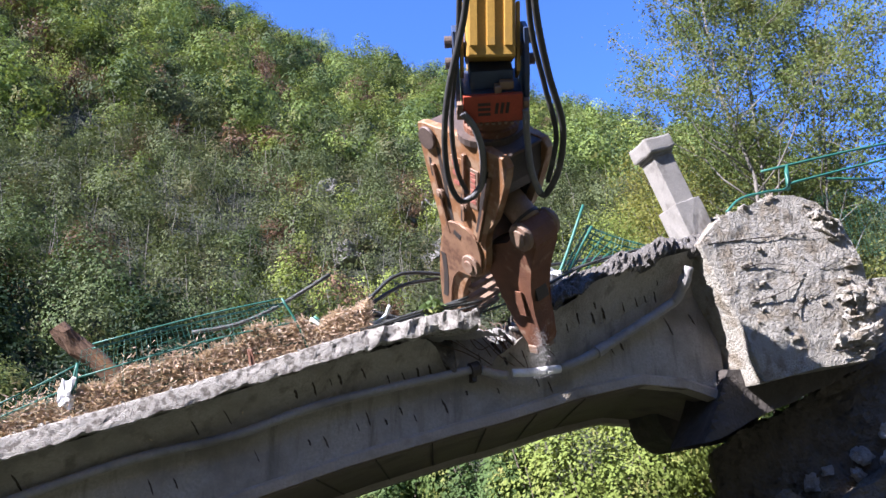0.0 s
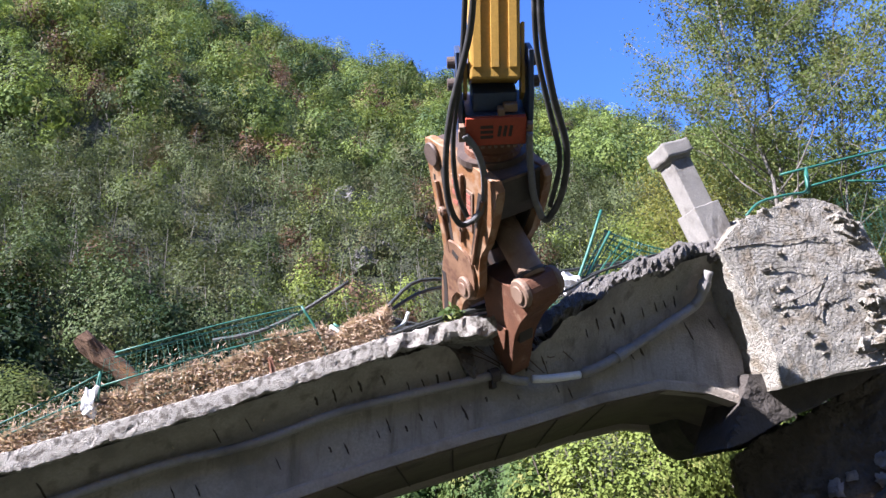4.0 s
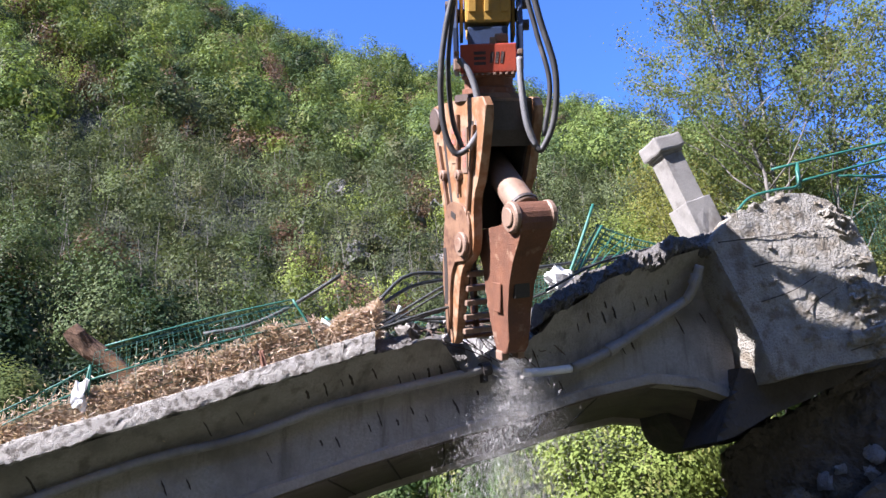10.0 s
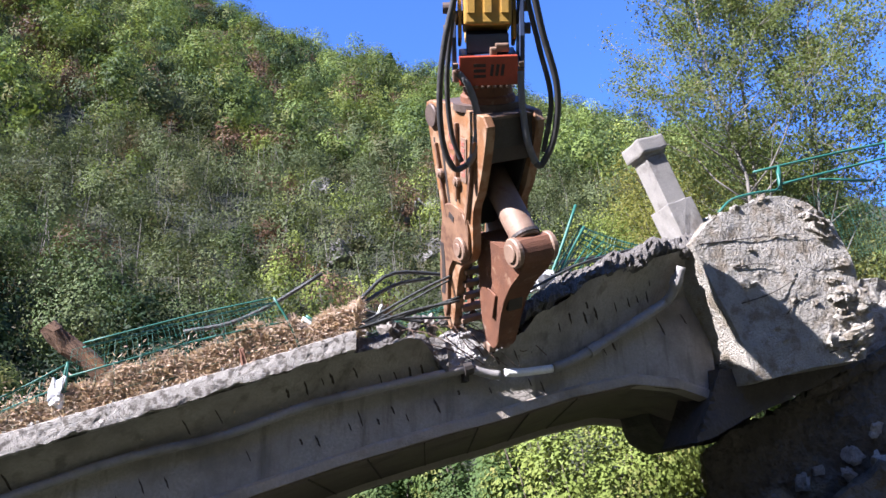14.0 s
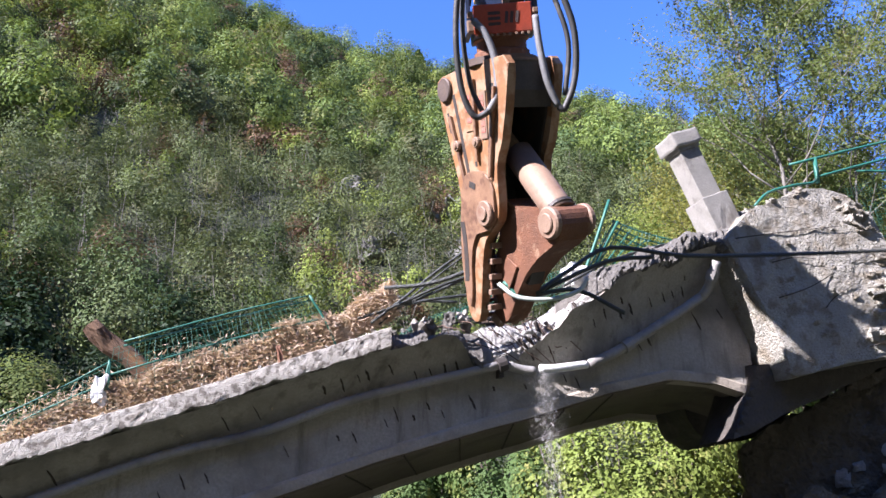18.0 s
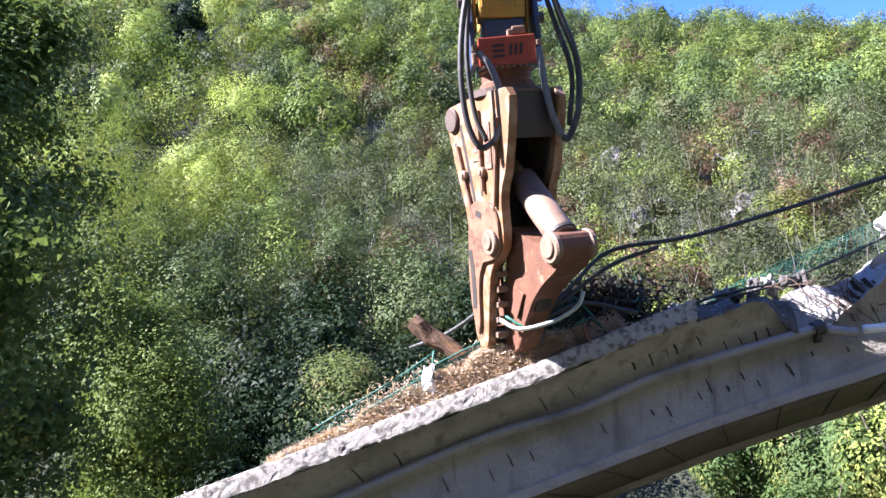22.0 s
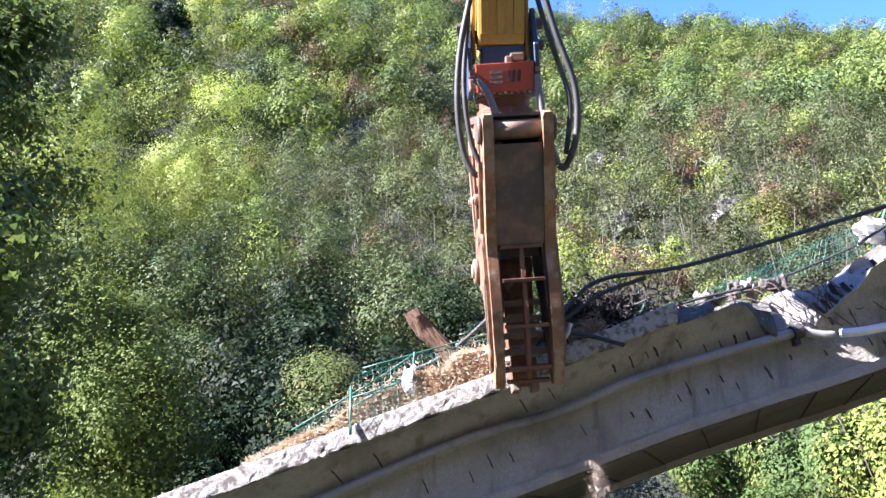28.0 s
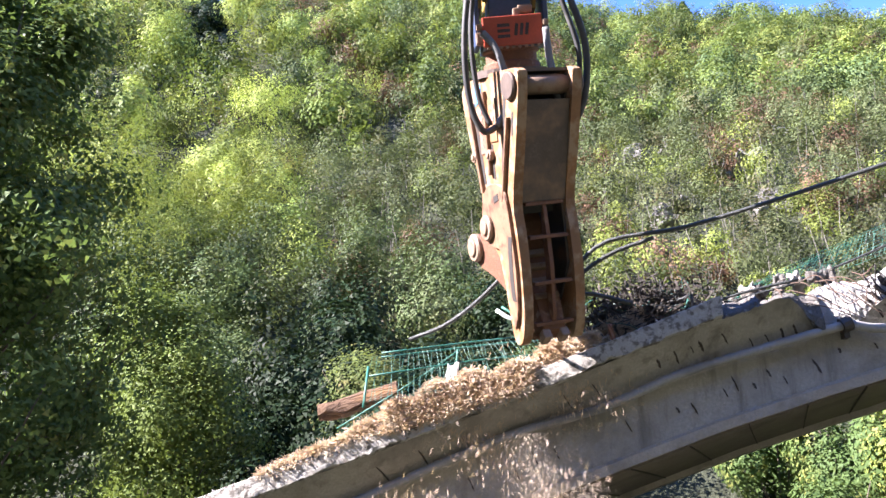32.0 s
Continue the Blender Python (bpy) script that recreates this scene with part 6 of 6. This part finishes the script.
# ---- the motion ----
TOOL = [
    (0.0, 0.634, 8.799, 7.195, -51.8, 55.1, -4.1, 23.1, -1.9),
    (0.5, 0.621, 8.740, 7.350, -51.6, 50.6, -3.3, 20.2, -1.8),
    (1.0, 0.531, 8.692, 7.296, -51.5, 49.6, -2.1, 18.6, -1.0),
    (1.5, 0.340, 8.689, 7.063, -50.7, 53.6, -1.1, 20.0, 0.5),
    (2.0, 0.322, 8.692, 6.955, -51.0, 54.7, -1.8, 19.5, 1.7),
    (2.5, 0.330, 8.689, 6.927, -51.8, 55.6, -1.8, 23.3, 1.3),
    (3.0, 0.368, 8.673, 6.913, -53.3, 55.1, -1.1, 17.4, 1.2),
    (3.5, 0.405, 8.663, 6.908, -56.2, 55.0, 0.1, 8.8, 2.5),
    (5.5, 0.478, 8.603, 6.977, -60.8, 53.4, -1.4, -15.7, 1.8),
    (6.0, 0.502, 8.584, 7.007, -61.6, 52.2, -1.0, -22.0, 1.2),
    (6.5, 0.524, 8.561, 7.051, -63.1, 50.6, -1.0, -28.2, 1.2),
    (7.0, 0.510, 8.564, 7.160, -64.1, 47.7, -1.7, -29.1, 0.1),
    (7.5, 0.475, 8.635, 7.391, -64.8, 42.1, -2.0, -27.5, -1.3),
    (8.0, 0.428, 8.693, 7.589, -66.3, 36.5, -1.9, -25.9, -1.6),
    (8.5, 0.395, 8.754, 7.734, -66.2, 31.4, -2.4, -25.5, 1.8),
    (9.0, 0.415, 8.741, 8.101, -65.8, 21.5, -2.6, -22.9, 2.6),
    (9.5, 0.526, 8.904, 7.673, -65.2, 29.6, -0.7, -3.4, -4.1),
    (10.0, 0.522, 8.959, 7.692, -65.5, 24.7, -0.6, 0.5, -2.7),
    (10.5, 0.516, 8.922, 7.688, -65.5, 27.1, -0.8, 5.5, -3.2),
    (11.0, 0.493, 8.870, 7.733, -65.4, 32.8, -1.3, 7.6, -4.0),
    (11.5, 0.433, 8.814, 7.934, -66.0, 49.0, -2.4, 7.6, -0.9),
    (12.0, 0.529, 8.834, 7.673, -66.2, 48.2, -2.7, 13.7, -2.6),
    (12.5, 0.632, 8.836, 7.432, -68.9, 48.4, -2.8, 18.1, -1.1),
    (13.0, 0.652, 8.820, 7.380, -67.8, 47.6, -3.1, 9.1, -1.6),
    (13.5, 0.675, 8.797, 7.428, -65.5, 42.9, -3.6, 0.1, -1.8),
    (14.0, 0.692, 8.783, 7.521, -65.1, 39.9, -2.0, -9.1, -2.9),
    (14.5, 0.655, 8.753, 7.574, -64.7, 37.7, -2.5, -19.5, -1.2),
    (16.5, 0.674, 8.729, 7.606, -60.6, 34.8, -2.8, -24.4, -2.1),
    (17.0, 0.636, 8.755, 7.746, -59.6, 31.3, -3.5, -26.3, -0.8),
    (17.5, 0.494, 8.542, 8.078, -60.2, 23.9, -3.4, -29.2, 0.6),
    (18.0, 0.484, 8.541, 7.881, -60.1, 22.1, -3.8, -30.6, 1.6),
    (18.5, 0.229, 8.423, 8.301, -59.5, 23.8, -4.2, -31.8, 3.0),
    (19.0, -0.336, 8.313, 8.979, -57.8, 26.1, -3.9, -34.7, 6.1),
    (19.5, -1.193, 8.217, 8.899, -55.5, 25.6, -4.4, -36.2, 10.8),
    (20.0, -2.105, 8.105, 8.827, -50.9, 25.0, -3.8, -36.9, 16.0),
    (20.5, -2.503, 8.113, 8.591, -47.3, 22.8, -2.1, -37.0, 18.6),
    (21.0, -2.542, 8.124, 8.439, -47.0, 21.5, -1.6, -36.7, 19.1),
    (21.5, -2.631, 8.308, 7.730, -44.4, 21.2, 3.2, -28.3, 20.5),
    (22.0, -2.713, 8.304, 7.395, -43.2, 19.5, 2.8, -27.8, 20.8),
    (22.5, -2.625, 8.300, 7.505, -43.0, 11.4, 1.2, -34.0, 19.6),
    (23.0, -2.571, 8.266, 7.391, -41.2, 3.7, -1.0, -32.1, 19.3),
    (23.5, -2.620, 8.162, 7.546, -33.5, 3.6, -1.7, -26.3, 20.3),
    (24.0, -2.637, 8.436, 7.941, 27.0, 8.5, 5.2, -0.7, 15.3),
    (24.5, -2.499, 8.525, 8.057, 68.0, 20.0, 8.0, -12.1, 15.1),
    (26.5, -2.500, 8.202, 7.237, 112.0, 17.0, 3.0, -22.5, 18.6),
    (27.0, -2.457, 8.261, 7.333, 112.1, 17.0, 3.0, -22.8, 16.5),
    (27.5, -2.479, 8.275, 7.325, 112.6, 17.0, 3.0, -22.9, 17.1),
    (28.0, -2.554, 8.325, 7.035, 113.1, 17.0, 3.0, -22.9, 19.1),
    (28.5, -2.593, 8.400, 7.170, 114.1, 17.0, 3.0, -22.9, 18.6),
    (29.0, -2.662, 8.384, 7.152, 114.3, 17.0, 3.0, -23.0, 20.2),
    (29.5, -2.838, 8.384, 7.192, 115.3, 17.0, 3.0, -23.1, 21.1),
    (30.0, -2.887, 8.352, 7.378, 115.4, 17.0, 3.0, -23.3, 20.4),
    (30.5, -2.917, 8.245, 7.499, 118.9, 17.0, 3.0, -23.8, 21.5),
    (31.0, -2.830, 8.018, 7.565, 122.3, 22.0, 5.0, -25.4, 21.8),
    (31.5, -2.772, 8.010, 7.559, 127.4, 22.0, 5.0, -29.3, 18.9),
    (32.0, -2.805, 7.916, 7.445, 133.0, 22.0, 5.0, -39.6, 22.7),
]


def tool_pose(r):
    return Matrix.Translation(r[1:4]) @ pose(0, 0, 0, 0, r[6], 0) @ pose(0, 0, 0, r[5], 0, 0)


def motions():
    slew = [(r[0], pose(0.75, -1.3, 0) @ pose(0, 0, 0, 0, 0, r[6])) for r in PATH]
    walk(tool, [(r[0], tool_pose(r) @ pose(0, 0, 0, 0, 0, r[4])) for r in TOOL])
    walk(jaw, [(r[0], pose(PIVOT[0], 0, PIVOT[1], 0, -r[7], 0)) for r in TOOL])
    rows = []
    for r in TOOL:
        j = radians(r[7])
        e = Vector((PIVOT[0] + math.cos(j) * EYE_J[0] - math.sin(j) * EYE_J[1], 0, PIVOT[1] + math.sin(j) * EYE_J[0] + math.cos(j) * EYE_J[1]))
        d = Vector((REAR[0], 0, REAR[1])) - e
        rows.append((r[0], pose(e.x, 0, e.z, 0, math.degrees(math.atan2(d.x, d.z)), 0)))
    walk(cyl, rows)
    yaws = np.array([[r[0], r[6]] for r in PATH])
    hrows, srows, brows = [], [], []
    for r in TOOL:
        m = tool_pose(r) @ pose(0, 0, 0, 0, 0, r[8])
        hrows.append((r[0], m))
        p0 = m @ Vector((0, 0, 0.98))
        yaw = float(np.interp(r[0], yaws[:, 0], yaws[:, 1]))
        turn = pose(0, 0, 0, 0, 0, yaw)
        sm = Matrix.Translation(p0) @ turn @ pose(0, 0, 0, 24, 0, 0)
        srows.append((r[0], sm))
        p1 = sm @ Vector((0, 0, 3.0))
        foot = pose(0.75, -1.3, 0) @ turn @ Vector((0.0, 1.0, 2.2))
        brows.append((r[0], Matrix.Translation(p1) @ turn @ (turn.inverted().to_3x3() @ (foot - p1)).to_track_quat("Z", "Y").to_matrix().to_4x4()))
    walk(head, hrows), walk(stick, srows), walk(boom, brows)
    for ob, a, b, t0, spin, seed in falling:
        rr = random.Random(seed)
        ax = (rr.uniform(-1, 1) * spin, rr.uniform(-1, 1) * spin, rr.uniform(-1, 1) * spin)
        turn0 = BRIDGE.to_quaternion().to_matrix().to_4x4()
        T = math.sqrt(2 * max(0.5, a.z - b.z) / 9.8)
        rows = [] if t0 <= 0.05 else [(0.0, Matrix.Translation(a) @ turn0), (t0, Matrix.Translation(a) @ turn0)]
        T, bend = (T, 2.0) if seed >= 0 else (T * 1.75, 1.35)
        for k in range(0 if t0 <= 0.05 else 1, 6):
            s = k / 5
            p = (a if seed >= 0 else a + BRIDGE.to_3x3() @ Vector((0, -1.6, 0))).lerp(b, s)
            p.z = a.z + (b.z - a.z) * s ** bend
            rows.append((t0 + T * s if t0 > 0.05 else T * s, Matrix.Translation(p) @ turn0 @ pose(0, 0, 0, ax[0] * s, ax[1] * s, ax[2] * s)))
        rows.append((max(32.0, rows[-1][0] + 0.5), rows[-1][1]))
        walk(ob, rows)
    # what the tool pushes about on the deck
    def shove(ob, steps):
        m = ob.matrix_world.copy()
        walk(ob, [(t, Matrix.Translation(m.translation) @ BRIDGE.to_3x3().to_4x4() @ pose(*p) @ BRIDGE.to_3x3().to_4x4().inverted() @ m.to_3x3().to_4x4()) for t, p in steps])

    still = (0, 0, 0, 0, 0, 0)
    shove(fence, [(0, still), (20.2, still), (21.5, (-0.35, 0.1, -0.2, 0, -6, 0)), (24.0, (-0.4, 0.1, -0.22, 0, -7, 0)), (27.0, (-0.75, 0.25, -0.5, -15, 2, 6)), (29.3, (-0.8, 0.25, -0.5, -15, 2, 6)), (30.6, (-1.0, 0.3, -0.55, -25, 6, 8)), (32, (-1.1, 0.3, -0.6, -30, 8, 8))])
    shove(lifted_cable, [(0, still), (8.6, still), (9.2, (0, 0, 0, 0, -15, 0)), (17.3, (0, 0, 0, 0, -13, 0)), (18.2, (-0.1, 0, 0.1, 0, -24, 0)), (18.9, (0, 0, 0, 0, 2, 0)), (20.2, (0, 0, 0, 0, 4, 0)), (21.5, (-0.5, 0.4, -0.1, 0, 4, 0)), (32, (-0.5, 0.4, -0.1, 0, 4, 0))])
    for k in (0, 1, 3, 4):
        shove(cables[k], [(0, still), (17.6, still), (18.4, (-0.1, 0.1, 0.3, 0, -12, 0)), (19.2, (-0.3, 1.2, 0.1, 0, -6, 0)), (20.0, (-0.7, 1.9, -0.4, 0, 0, 0)), (32, (-0.7, 1.9, -0.4, 0, 0, 0))])
    shove(tangle, [(0, still), (19.8, still), (20.6, (0.3, -1.2, 0.25, 0, 0, 0)), (21.4, (0.0, -2.6, 0.08, 0, -8, 0)), (24.2, (0.0, -2.6, 0.05, 0, -10, 0)), (26.5, (0.3, -2.6, -0.06, 0, -12, 0)), (32, (0.3, -2.6, -0.08, 0, -12, 0))])
    shove(straws[4], [(0, still), (17.4, still), (18.5, (0.1, 0.1, 0.25, 0, -25, 0)), (19.2, (0.05, 0.1, 0.3, 0, -45, 0)), (20.5, (-0.6, 0.2, -0.2, 0, -20, 0)), (22, (-1.0, 0.2, -0.45, 0, 0, 0)), (32, (-1.0, 0.2, -0.45, 0, 0, 0))])
    shove(straws[2], [(0, still), (20.2, still), (21.8, (-0.2, 0.1, -0.3, 0, 0, 0)), (29.4, (-0.2, 0.1, -0.3, 0, 0, 0)), (30.8, (-0.6, 0.0, -0.4, 0, 0, 0)), (32, (-0.8, 0.0, -0.5, 0, 0, 0))])
    shove(straws[1], [(0, still), (21, still), (22.2, (-0.1, 0, -0.12, 0, 0, 0)), (29.4, (-0.1, 0, -0.12, 0, 0, 0)), (30.6, (-0.45, -0.1, -0.2, 0, 4, 0)), (32, (-0.9, -0.2, -0.42, 0, 6, 0))])
    shove(straws[0], [(0, still), (29.4, still), (30.6, (-0.3, -0.1, -0.08, 0, 3, 0)), (32, (-0.9, -0.2, -0.36, 0, 4, 0))])
    shove(straws[3], [(0, still), (30.6, still), (31.4, (-0.2, -0.1, -0.05, 0, 2, 0)), (32, (-0.4, -0.15, -0.15, 0, 2, 0))])
    shove(log, [(0, still), (24.2, still), (26.6, (0.1, 0.1, 0.02, 0, 12, 0)), (29.3, (0.1, 0.1, 0.02, 0, 12, 0)), (30.3, (-0.2, 0.0, 0.12, 0, -26, 0)), (31.0, (-0.6, -0.1, -0.05, 0, -40, 0)), (32, (-1.3, -0.1, -0.45, 0, -52, 0))])
    # dragged bars: on the deck until the jaws lift them, then with the tool
    rest = BRIDGE @ pose(-1.2, 0.6, 5.15)
    rows = [(0.0, rest), (17.6, rest)]
    for r in TOOL:
        if 17.9 <= r[0] <= 30.6:
            tip = tool_pose(r) @ pose(0, 0, 0, 0, 0, r[4]) @ Vector((0.1, 0, -2.82))
            rows.append((r[0], Matrix.Translation(tip) @ pose(0, 0, 0, 0, float(np.interp(r[0], [17.9, 18.5, 20.0, 21.5], [8, 24, 20, 0])), 0)))
    rows.append((32.0, rows[-1][1]))
    walk(drag, rows)


motions()
